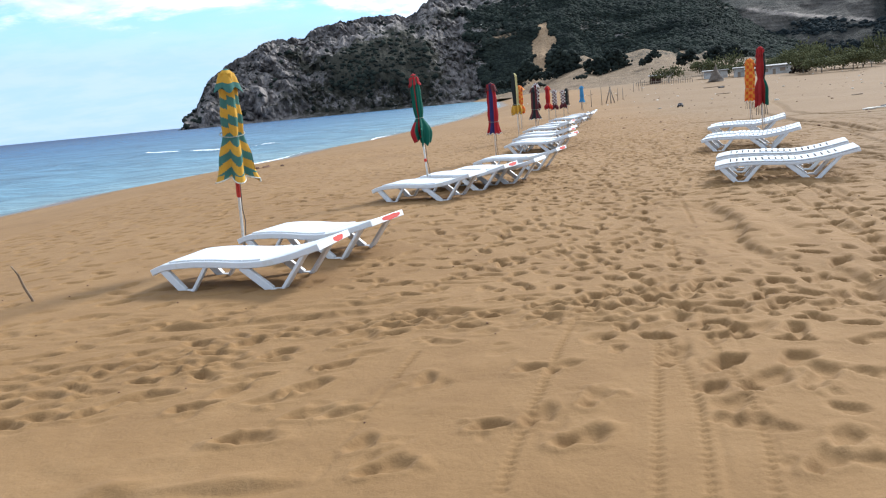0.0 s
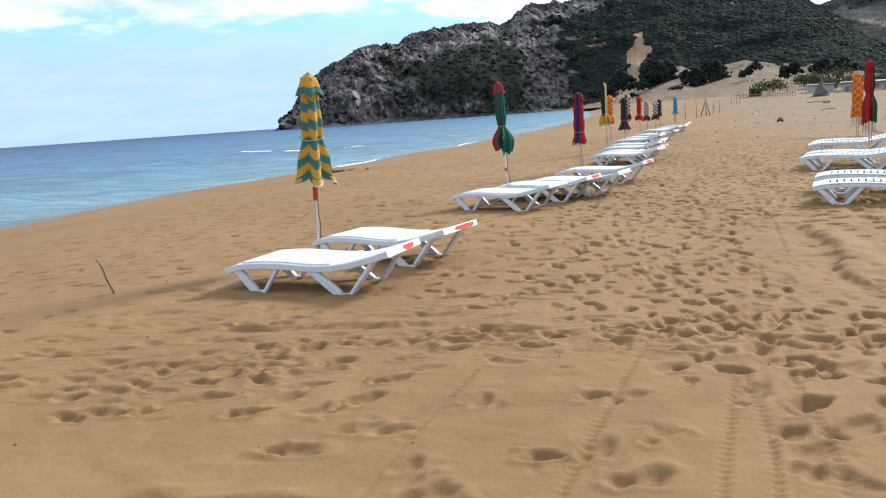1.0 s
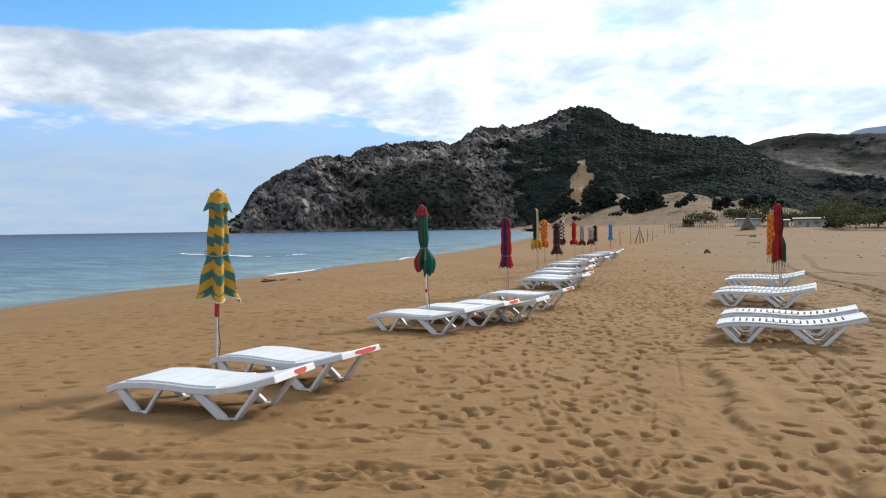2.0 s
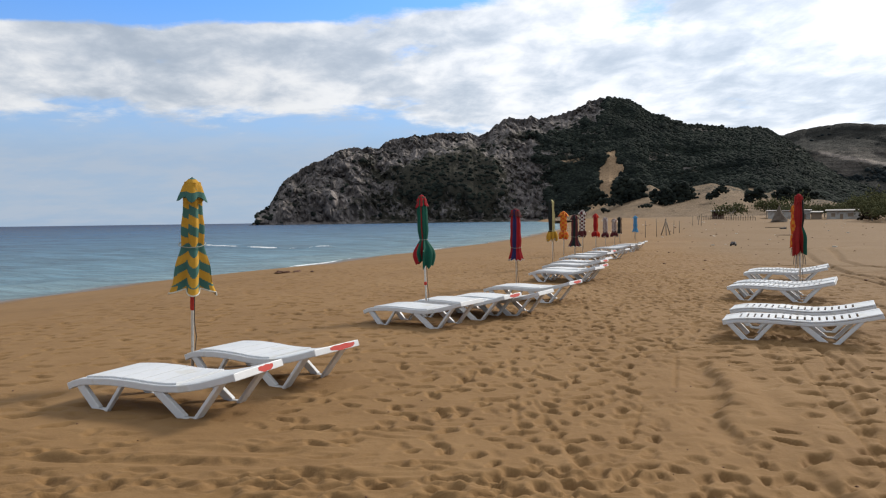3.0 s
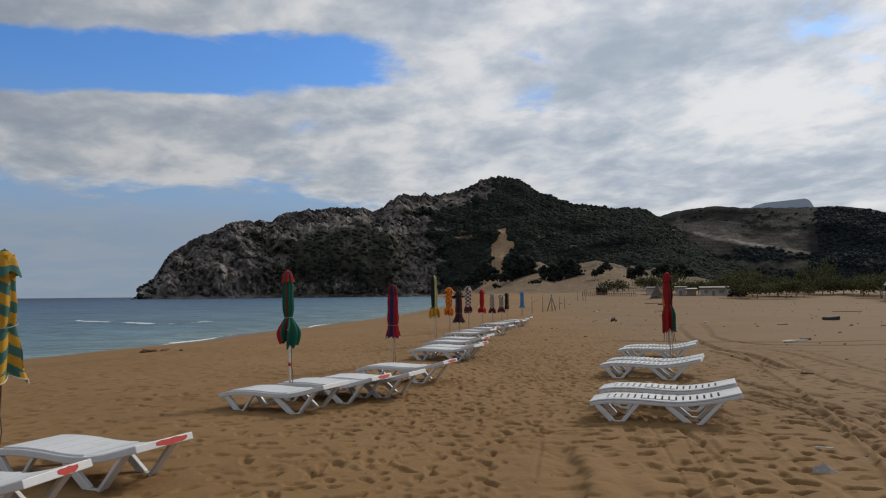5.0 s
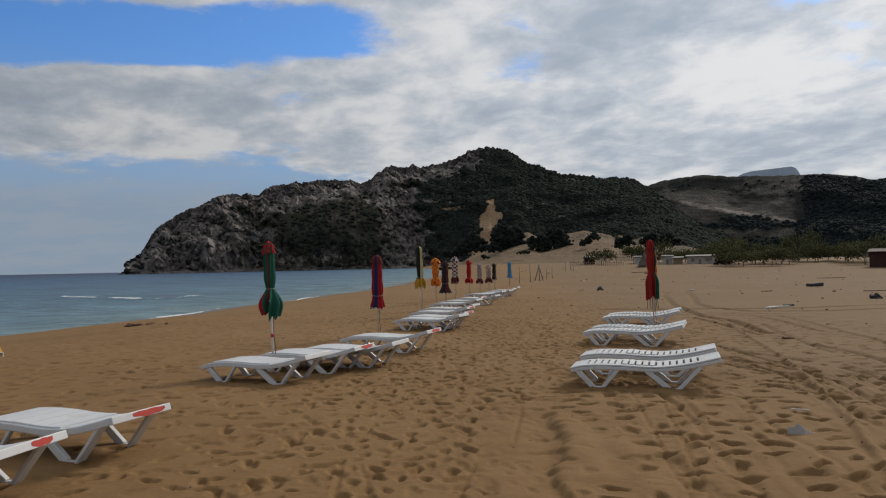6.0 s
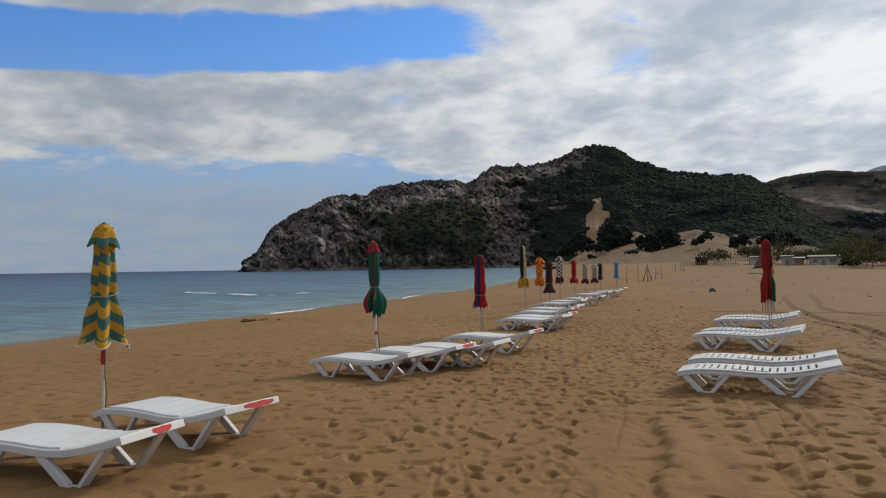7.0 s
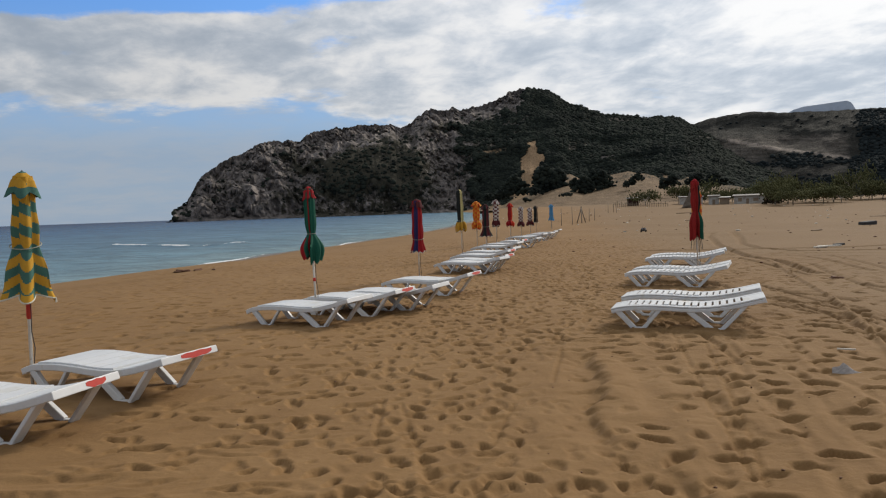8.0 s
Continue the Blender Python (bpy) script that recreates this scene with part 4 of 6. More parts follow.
def quarry(deg, S, X, Y, Z):
    """Pale terraced cut with a road across it, a thicket in its middle and a bare field below."""
    e = rise_of(X, Y, Z)
    wob = 0.25 * lattice_noise(deg * 10, e * 30, 6, 71)
    cut = smoothstep(4.8, 3.6, np.abs(deg - 30.4) + wob) * smoothstep(4.9, 4.0, e + 0.05 * (deg - 30) + wob) * smoothstep(2.4, 2.75, e + wob)
    steps = 0.5 + 0.5 * np.sin(e * 26 + 1.5 * deg + 2 * wob)
    lane = smoothstep(0.13, 0.06, np.abs(e - np.interp(deg, [26.8, 27.2, 30.1, 32.0, 34.2], [4.3, 4.15, 3.42, 3.05, 2.55]))) * smoothstep(26.6, 27, deg) * smoothstep(34.6, 34.2, deg)
    thicket = np.exp(-(((deg - 30.9) / 1.3) ** 2) - ((e - 2.75) / 0.45) ** 2)
    field = smoothstep(2.9, 2.2, np.abs(deg - 31.7) + wob) * smoothstep(0.42, 0.25, np.abs(e - 1.75 + wob))
    return np.clip(cut * (0.46 + 0.16 * steps) + 0.85 * lane + 0.36 * field - 0.9 * thicket, 0, 1.4)


FAR = hill_sheet("inland_hill", np.linspace(20, 70, 260), np.r_[np.linspace(0, 1, 60), 1.08, 1.4], lambda a: 1000 + 0 * a, lambda a: 1260 + 0 * a,
                 lambda a: np.interp(a, HILL_A, HILL_E) + 0.04 * lattice_noise(a * 10, a * 0, 2.5, 63), lambda a: 1.0 + 0 * a,
                 lambda a, s: 0 * a, HILL,
                 {"cover": lambda g, S, X, Y, Z: 1.1 - 1.0 * quarry(g, S, X, Y, Z) + 0.15 * lattice_noise(X, Z * 2, 60, 72), "bare": quarry}, "dark wooded inland hill with a pale terraced cut", 1.0, 30.0, lambda a, s: 7 * smoothstep(0.0, 0.2, s) * smoothstep(1.0, 0.9, s))
hill_sheet("distant_mountain", np.linspace(29, 36, 60), np.r_[np.linspace(0, 1, 16), 1.1], lambda a: 3300 + 0 * a, lambda a: 3500 + 0 * a,
                     lambda a: np.interp(a, [29, 30.5, 31.0, 31.6, 34.2, 34.5, 34.8, 36], [5.0, 5.8, 6.05, 6.2, 6.36, 6.2, 5.6, 5.0]), lambda a: 1.0 + 0 * a, lambda a, s: 0 * a + 5.0 * smoothstep(1, 0.8, s), HAZY_MESA, {}, "hazy blue flat-topped mountain far inland", 100)
hill_sheet("sand_dune", np.linspace(8.5, 30, 180), np.r_[np.linspace(0, 1, 40), 1.15, 1.5], lambda a: 420 + 0 * a, lambda a: np.interp(a, [8, 14, 24, 30], [720, 700, 640, 620]),
                   lambda a: np.interp(a, [8.5, 10.5, 12, 13.3, 14.5, 15.6, 16.5, 18, 19.8, 21.6, 22.3, 24, 26, 30], [0.05, 0.3, 0.8, 1.5, 2.2, 2.4, 1.9, 2.1, 2.4, 2.1, 1.5, 1.75, 1.2, 0.4]) + 0.07 * lattice_noise(a * 10, a * 0, 5, 64),
                   lambda a: 1.35 + 0 * a, lambda a, s: 0 * a, DUNE,
                   {"cover": lambda g, S, X, Y, Z: 0.12 + 0.45 * smoothstep(0.55, 0.95, S) * (0.55 + 0.6 * lattice_noise(X, Y, 22, 81)), "bare": lambda g, S, X, Y, Z: 0 * S}, "pale wind-blown sand dunes at the foot of the hill", 0.6, 0.0, lambda a, s: 3.0 * smoothstep(0.1, 0.4, s) * smoothstep(1.0, 0.85, s) + 0.3)


def wooded(sheet, keep, count, size, seed, name, mat, label, bunch=1):
    """Scatters bushes and small trees, each of one or more clumps, over a hillside."""
    _, X, Y, Z, deg, S = sheet
    rng = np.random.RandomState(seed)
    weight = keep(deg, S, X, Y, Z)
    j, i = rng.randint(0, X.shape[0] - 4, count * 6), rng.randint(1, X.shape[1] - 1, count * 6)
    ok = np.flatnonzero(rng.rand(count * 6) < weight[j, i])[:count]
    j, i, f, g = j[ok], i[ok], rng.rand(len(ok)), rng.rand(len(ok))
    p = np.stack([q[j, i] * (1 - f) * (1 - g) + q[j + 1, i] * f * (1 - g) + q[j, i + 1] * (1 - f) * g + q[j + 1, i + 1] * f * g for q in (X, Y, Z)], -1)
    r = size * np.clip(np.exp(rng.normal(0, 0.35, len(ok))), 0.45, 1.7)
    rows = [np.c_[p + rng.normal(size=p.shape) * r[:, None] * ((0.8, 0.8, 0.35) if bunch > 1 else (0, 0, 0)) + np.c_[0 * r, 0 * r, (0.3 if bunch > 1 else 0.05) * r], r * (0.55 if bunch > 1 else 1), r * (0.5 if bunch > 1 else 1) * rng.uniform(0.5, 0.95, len(ok))] for _ in range(bunch)]
    return clumps(name, np.concatenate(rows), mat, label, seed, ragged=(0.72, 1.22))


SCRUB = leaf_material("dark_scrub", (0.011, 0.014, 0.013), (0.031, 0.037, 0.029), 0.02)
# the bluish tone of these leaves includes the haze of distance
WOODS = leaf_material("hazy_woods", (0.012, 0.016, 0.018), (0.024, 0.030, 0.031), 0.010)
TAMARISK = leaf_material("tamarisk_leaves", (0.047, 0.051, 0.023), (0.130, 0.128, 0.060))
wooded(HEAD, lambda g, S, X, Y, Z: np.clip((head_cover(g, S, X, Y, Z) - 0.50) * (0.05 + 1.95 * smoothstep(6, 10, g)), 0.002, 1) * (1 - np.clip(head_bare(g, S, X, Y, Z) * 2.0, 0, 1)), 30000, 2.3, 91, "headland_scrub", SCRUB, "dark green bushes and pines on the headland")
wooded(FAR, lambda g, S, X, Y, Z: np.clip(0.95 - 3.2 * quarry(g, S, X, Y, Z), 0.001, 1) * (1 - 0.985 * smoothstep(2.9, 3.3, rise_of(X, Y, Z) + 0.12 * np.abs(g - 30.4)) * smoothstep(35.4, 34.4, g)), 20000, 2.6, 92, "hill_woods", WOODS, "dark pine woods on the inland hill")


def dune_thickets():
    """Dark tree groups on the dunes, each a heap of leafy clumps. Rows: bearing, rise of the foot, width, height, range."""
    rng = np.random.RandomState(93)
    groups = ((13.7, 1.3, 16, 22, 600), (14.7, 1.5, 12, 17, 600), (11.4, 1.2, 14, 16, 610), (12.9, 1.0, 6, 5, 560), (15.9, 1.55, 4, 6, 560), (16.6, 1.1, 10, 13, 560), (17.3, 1.6, 7, 11, 570), (17.9, 1.4, 11, 14, 570), (19.7, 1.35, 3, 4, 540), (20.1, 1.5, 3, 5, 540),
              (20.5, 1.8, 4, 6, 540), (22.3, 1.1, 4, 7, 500), (22.9, 1.3, 5, 8, 500), (15.3, 0.8, 4, 2, 480), (12.2, 0.5, 4, 2, 470), (24.6, 1.2, 9, 8, 480), (25.8, 1.2, 10, 8, 480), (10.4, 0.8, 9, 8, 640), (9.4, 0.7, 8, 6, 660))
    rows = []
    for az, e, wide, tall, r in groups:
        x, y, z = r * math.sin(radians(az)), r * math.cos(radians(az)), EYE + r * math.tan(radians(e))
        for _ in range(int(20 + 4.0 * wide * min(tall, 12) / 3)):
            u, v = rng.normal() * 0.36, rng.rand()
            q = rng.uniform(0.6, 1.5) * (0.7 + 0.05 * tall)
            rows.append((x + u * 1.25 * wide * (1.1 - 0.6 * v), y + rng.uniform(-1, 1) * 2, z + (v - 0.1) * tall * (1 - 0.5 * abs(u)), q, q * rng.uniform(0.6, 1.1)))
    clumps("dune_scrub", rows, SCRUB, "dark trees and bushes in groups on the dunes", 94, ragged=(0.7, 1.25))


dune_thickets()


# ---- sun loungers ----
FOOT, HEAD = 0.02, 1.84
SEAT = [(0.05, 0.248), (0.10, 0.262), (0.16, 0.275), (0.28, 0.291), (0.5, 0.297), (0.74, 0.292), (0.95, 0.279), (1.12, 0.277), (1.3, 0.290), (1.5, 0.320), (1.68, 0.360), (1.89, 0.412)]
SMOOTH_SEAT = [(0.02, 0.222), (0.07, 0.243), (0.14, 0.268), (0.26, 0.284)] + SEAT[4:9] + [(1.5, 0.330), (1.68, 0.378), (1.86, 0.432)]


def make_lounger(m, label, marks, notched, group):
    """Moulded lounger: curved rails, slatted bed, two V-shaped legs a side. Foot at the origin, head along +x."""
    ob = thing("sun_lounger", m, label, "sun lounger", group)
    half = 0.275 if notched else 0.33
    foot, head = (0.05, 1.89) if notched else (FOOT, HEAD)
    profile = SEAT if notched else SMOOTH_SEAT

    def seat_height(x):
        return float(np.interp(x, [p[0] for p in profile], [p[1] for p in profile]))

    for side in (-1, 1):
        w0, w1 = (side * half - 0.03, side * half + 0.03)
        path = [(x, seat_height(x) - 0.002) for x in np.linspace(foot, head, 27)]
        part("side_rail", section_sweep(bmesh.new(), path, rounded(w0, w1, -0.058, -0.016 if notched else 0.004, 0.006)), PLASTIC, ob)
        for top0, foot0, foot1, top1 in ((0.13, 0.33, 0.46, 0.66), (1.0, 1.27, 1.40, 1.68)) if notched else ((0.15, 0.345, 0.465, 0.64), (1.02, 1.30, 1.43, 1.69)):
            bm = bmesh.new()
            ys = side * (half - 0.004)
            for (xa, xb, wide, deep) in ((top0, foot0 + 0.012, 0.062 if notched else 0.076, 0.05), (top1, foot1 - 0.008, 0.048 if notched else 0.034, 0.05 if notched or top1 < 1 else 0.10)):
                za = seat_height(xa) - 0.045
                slope = math.atan2(za - 0.0, xa - xb)
                length = math.hypot(za, xa - xb)
                box(bm, (length, deep, wide), ((xa + xb) / 2, ys - side * (deep - 0.05) / 2, za / 2), 0, 0.007, -slope)
            box(bm, (foot1 - foot0 + 0.02, 0.056, 0.026), ((foot0 + foot1) / 2, ys, 0.006), 0, 0.007)
            part("leg", bm, PLASTIC, ob)
    def plate(name, x0, x1, w0, w1, low, high):
        path = [(x, seat_height(x)) for x in np.linspace(x0, x1, max(3, int((x1 - x0) / 0.1)))]
        return part(name, section_sweep(bmesh.new(), path, rounded(w0, w1, low, high, 0.005)), PLASTIC, ob)

    if notched:
        # solid borders, foot and head boards, with open slots between the slats
        for side in (-1, 1):
            plate("border", foot, head, *sorted((side * (half + 0.026), side * (half - 0.085))), -0.014, 0.006)
        plate("foot_board", foot, 0.25, -half + 0.086, half - 0.086, -0.014, 0.004)
        plate("head_board", 1.645, head, -half + 0.086, half - 0.086, -0.014, 0.004)
        for k in range(16):
            x0 = 0.275 + 1.37 * k / 16
            lift = 0.012 if 5 <= k <= 9 else 0.0
            plate("slat", x0, x0 + 0.060, -half + 0.05, half - 0.05, -0.018, 0.008 + lift)
    else:
        # wide boards with hairline joints over a moulded pan
        for k in range(9):
            x0, x1 = FOOT + 1.82 * k / 9 + (0.003 if k else 0.0), FOOT + 1.82 * (k + 1) / 9 - (0.003 if k < 8 else 0.0)
            raised = 1 <= k <= 5
            plate("slat", x0, x1, -half + (0.004 if raised else 0.028), half - (0.004 if raised else 0.028), -0.02, 0.018 if raised else 0.004)
        plate("bed_pan", 0.13, 1.84, -half + 0.04, half - 0.04, -0.034, -0.021)
    bm = bmesh.new()
    box(bm, (0.03, 2 * half + 0.056, 0.066), (head, 0, seat_height(head) - 0.032), 0, 0.005, -0.32)
    part("head_rail", bm, PLASTIC, ob)
    for y0, y1 in marks:
        # a brushed smear over the outer face and top of the head rail
        bm, strips = bmesh.new(), []
        for k, y in enumerate(np.linspace(y0, y1, 17)):
            f = math.sin(math.pi * (k + 0.2) / 16.4) ** 0.5
            wob = 0.003 * math.sin(k * 0.9 + y0 * 9)
            zc = seat_height(HEAD) - 0.032
            c, s = math.cos(0.32), math.sin(0.32)
            strips.append([bm.verts.new((HEAD + u * c - v * s, y, zc + u * s + v * c)) for u, v in ((0.0165, -0.030 * f + wob), (0.0165, 0.004 * f), (0.0165, 0.016 + 0.010 * f + wob))])
        for r, s in zip(strips, strips[1:]):
            for i in range(2):
                bm.faces.new((r[i], s[i], s[i + 1], r[i + 1]))
        bmesh.ops.recalc_face_normals(bm, faces=bm.faces)
        bmesh.ops.solidify(bm, geom=bm.faces[:], thickness=0.001)
        part("paint_mark", bm, RED_PAINT, ob, "smeared red paint on the head edge")
    return ob


def set_lounger(vx, vy, turn, station=1.365, sink=0.012):
    """Stands a lounger so that the foot of its near front leg rests at (vx, vy)."""
    c, s = math.cos(radians(turn)), math.sin(radians(turn))
    x, y = vx - station * c - 0.33 * s, vy - station * s + 0.33 * c
    spots = [lie(x + a * c - b * s, y + a * s + b * c) for a in (0.4, 1.36) for b in (-0.33, 0.33)]
    dz = ((spots[2] + spots[3]) - (spots[0] + spots[1])) / 2
    m = pose(x, y, float(np.mean(spots)) - dz * 0.92 - sink, 0, 0, turn) @ Matrix.Rotation(-math.atan2(dz, 0.96), 4, "Y")
    return m


LEFT = "white plastic sun lounger with red paint on its head edge"
PLAIN = "white plastic sun lounger with smooth rails, on sand"
NOTCHED = "white plastic sun lounger with a slotted bed, standing on sand"
make_lounger(set_lounger(-2.15, 6.05, -21), LEFT, [(-0.02, 0.20)], False, "loungers on the seaward row")
second = make_lounger(set_lounger(-1.64, 7.23, -30), LEFT, [(-0.12, 0.28)], False, "loungers on the seaward row")
plain = make_lounger(set_lounger(-0.11, 11.17, -31), PLAIN, [], False, "loungers on the seaward row")
for vx, vy, turn, model in ((0.60, 12.02, -29, second), (1.22, 12.5, -29, plain), (2.02, 14.15, -30, second), (3.45, 18.75, -31, plain), (3.75, 19.6, -30, second), (4.2, 21.6, -30, second), (4.7, 23.3, -31, plain),
                            (5.5, 26.6, -30, plain), (6.2, 29.1, -29, second), (7.2, 31.0, -30, plain), (8.2, 34.0, -30, plain), (9.3, 37.0, -31, plain), (10.4, 40.5, -30, plain), (11.7, 44.5, -28, plain)):
    copy_thing(model, set_lounger(vx, vy, turn))
slotted = make_lounger(set_lounger(4.88, 8.96, -26), NOTCHED, [], True, "loungers on the landward row")
for vx, vy, turn in ((5.35, 9.95, -28), (6.62, 13.42, -30), (7.06, 14.22, -30), (8.60, 17.5, -26), (9.05, 18.3, -26)):
    copy_thing(slotted, set_lounger(vx, vy, turn))


# ---- closed beach umbrellas ----
def make_umbrella(label, base, top, colours, pattern, flare=0.27, body=0.13, tie=0.52, tie_r=0.125, cover=0.58, seed=1, ribs=8, hat=1.28, sleeve=True, cord=True, hem_cord=True, tied=True, group="umbrellas along the seaward row", bare_ribs=False, bulge=0.0, clip=False, skirt=1.7, sag=0.06):
    """base, top: (x, y) of the pole's foot and (x, y, z) of its tip. cover: the canopy's share of the height. pattern(h, a): which colour at height share h and angle a."""
    bx, by = base
    bz = float(lie(bx, by))
    lean = Vector((top[0] - bx, top[1] - by, top[2] - bz))
    H = lean.length
    quat = Vector((0, 0, 1)).rotation_difference(lean).to_matrix().to_4x4()
    ob = thing("beach_umbrella", Matrix.Translation((bx, by, bz)) @ quat, label, "umbrella", group)
    rng = random.Random(seed)
    part("pole", tube(bmesh.new(), [(0, 0, -0.05), (0, 0, H * 0.98)], 0.017, 10), POLE_WHITE, ob, smooth=True)
    low = H * (1 - cover)
    mats = [CLOTH[c] for c in colours]

    def skin(name, stations, per, wild, h_of):
        bm, cols = bmesh.new(), ribs * per
        lean_k = [rng.uniform(-1, 1) for _ in range(ribs)]
        rings = []
        for z, r, fold, hang in stations:
            ring = []
            for k in range(cols):
                a = k / cols * math.tau + 0.22 * (z - stations[0][0])
                f = 0.5 + 0.5 * math.cos(math.tau * k / per)
                w = lean_k[int(k / per) % ribs]
                rr = r * (1 - fold * (1 - f) * (0.8 + 0.35 * w)) * (1 + 0.06 * wild * math.sin(2 * a + seed))
                ring.append(bm.verts.new((rr * math.cos(a + 0.25 * w * wild * fold), rr * math.sin(a + 0.25 * w * wild * fold), z - 0.65 * hang * (f - 0.5) + hang * 0.6 * w * wild)))
            rings.append(ring)
        n = len(rings)
        for i, (r, s) in enumerate(zip(rings, rings[1:])):
            for k in range(cols):
                f = bm.faces.new((r[k], r[(k + 1) % cols], s[(k + 1) % cols], s[k]))
                f.material_index = pattern(h_of((i + 0.5) / (n - 1)), ((k + 0.5) / per) / ribs, abs((((k + 0.5) / per) % 1.0) - 0.5) * 2)
        inner = bmesh.ops.duplicate(bm, geom=bm.faces[:])["geom"]
        bmesh.ops.scale(bm, vec=(0.94, 0.94, 1.0), verts=[g for g in inner if isinstance(g, bmesh.types.BMVert)])
        bmesh.ops.reverse_faces(bm, faces=[g for g in inner if isinstance(g, bmesh.types.BMFace)])
        hem = [v.co.copy() for v in rings[0]]
        made = part(name, bm, mats, ob, smooth=True)
        if name == "canopy" and hem_cord:
            part("hem", tube(bmesh.new(), hem + hem[:1], 0.008, 5), PIPING, made, "pale piping along the hem")
        return made

    stations = []
    fine = 112 if pattern is chevron else 56
    for i in range(fine + 1):
        u = i / fine
        z = low + (H * 0.985 - low) * u
        if u < tie:
            q = u / tie
            r = tie_r + (flare - tie_r) * (1 - q) ** skirt
            if bulge:
                v = 1 - q
                r = tie_r + (flare - tie_r) * (math.sin(math.pi / 2 * v / 0.62) if v < 0.62 else 1 - 0.5 * bulge * ((v - 0.62) / 0.38) ** 2)
            fold = 0.80 - 0.45 * q if bulge else 0.62 - 0.25 * q
        else:
            q = (u - tie) / (1 - tie)
            r = tie_r + (body - tie_r) * math.sin(min(q * 2.2, 1) * math.pi / 2) - (body * 0.28) * q * q
            fold = 0.40 - 0.16 * q
        r *= 1 + 0.05 * math.sin(u * 19 + seed)
        stations.append((z, r, fold, (sag + 0.05 * bulge) * max(0, 1 - u / 0.22)))
    skin("canopy", stations, 14 if pattern is chevron else 8, 1.0, lambda t: t * 0.9)
    cap = [(H * 0.92 - 0.02, body * hat * 1.10, 0.55, 0.09), (H * 0.94, body * (hat - 0.2), 0.40, 0.02), (H * 0.965, body * 0.84, 0.22, 0), (H * 0.985, body * 0.60, 0.2, 0), (H * 1.0, body * 0.32, 0.08, 0), (H * 1.006, 0.012, 0, 0)]
    skin("top_cap", cap, 6, 0.6, lambda t: 0.9 + 0.1 * t)
    part("finial", tube(bmesh.new(), [(0, 0, H), (0, 0, H + 0.012), (0, 0, H + 0.022)], [0.010, 0.011, 0.005], 8), CORD, ob, smooth=True)
    zt = low + (H - low) * tie
    ring = [((tie_r + 0.004) * math.cos(a), (tie_r + 0.004) * math.sin(a), zt + 0.02 * math.sin(a)) for a in np.linspace(0, math.tau, 25)]
    if tied:
        part("tie_cord", tube(bmesh.new(), ring, 0.005, 6), PALE_CORD, ob)
    if sleeve:
        part("pole_sleeve", tube(bmesh.new(), [(0, 0, low - 0.23), (0, 0, low - 0.21), (0, 0, low - 0.02), (0, 0, low)], [0.018, 0.026, 0.024, 0.018], 10), RED_PAINT, ob, "red sleeve on the pole", True)
    if clip:
        part("pole_clip", tube(bmesh.new(), [(0, 0, low - 0.36), (0, 0, low - 0.35), (0, 0, low - 0.31), (0, 0, low - 0.30)], [0.018, 0.025, 0.025, 0.018], 10), RED_PAINT, ob, "small red clip on the pole", True)
    if cord:
        pts = [(0.03, -0.03, low + 0.06), (0.035, -0.035, low - 0.15), (0.03, -0.03, low - 0.35), (0.05, -0.02, low - 0.52), (0.035, -0.02, low - 0.68)]
        part("hanging_cord", tube(bmesh.new(), pts, 0.0055, 6), CORD, ob)
    if bare_ribs:
        for k in range(5):
            a = 0.5 + k * 1.2
            part("rib", tube(bmesh.new(), [(0.06 * math.cos(a), 0.06 * math.sin(a), low + 0.3), (0.12 * math.cos(a), 0.12 * math.sin(a), low - 0.1), (0.135 * math.cos(a), 0.135 * math.sin(a), low - 0.25)], 0.007, 6), CORD, ob)
    return ob


def chevron(h, a, f):
    if h > 0.9:
        return 0 if h < 0.93 or h > 0.985 else 1
    if h < 0.05 and f > 0.55:
        return 1
    slant = 0.6 * ((a * 5 + 0.5) % 1.0 - 0.35) if h > 0.40 else 0.75 * (f - 0.5)
    return int((h * 12.7 + slant) % 2)


def panels(*order):
    return lambda h, a, f: order[int(a * len(order)) % len(order)]


def capped(top, rest):
    return lambda h, a, f: top if h > 0.9 else rest(h, a, f)


def checks(n, m):
    return lambda h, a, f: (int(h * n) + int(a * m)) % 2


def green_red(h, a, f):
    k = int(a * 8)
    return 1 if h > 0.9 or 0.66 < a < 0.69 or (0.44 < a < 0.62 and h < 0.28) or (0.88 < a < 0.96 and h < 0.10) else (2 if k == 2 else 0)


make_umbrella("closed beach umbrella in teal and yellow chevron stripes", (-2.78, 8.02), (-2.65, 7.78, 2.13), ("teal", "yellow"), chevron, 0.268, 0.128, 0.42, 0.135, 0.565, 3, hat=1.22, ribs=5, skirt=1.15, sag=0.075)
make_umbrella("closed green and red beach umbrella tied at its waist", (-0.25, 12.45), (-0.325, 12.8, 2.09), ("green", "red", "black"), green_red, 0.200, 0.108, 0.36, 0.072, 0.570, 5, hat=1.05, sleeve=False, clip=True, bulge=0.5, sag=0.10, hem_cord=False)
make_umbrella("closed red and navy striped beach umbrella", (1.80, 17.7), (1.78, 17.6, 1.905), ("red", "navy", "maroon"), capped(2, panels(0, 0, 1, 0, 1, 0, 0, 1, 1, 0, 0, 0)), 0.175, 0.13, 0.24, 0.125, 0.64, 7, hat=1.15, sleeve=False)
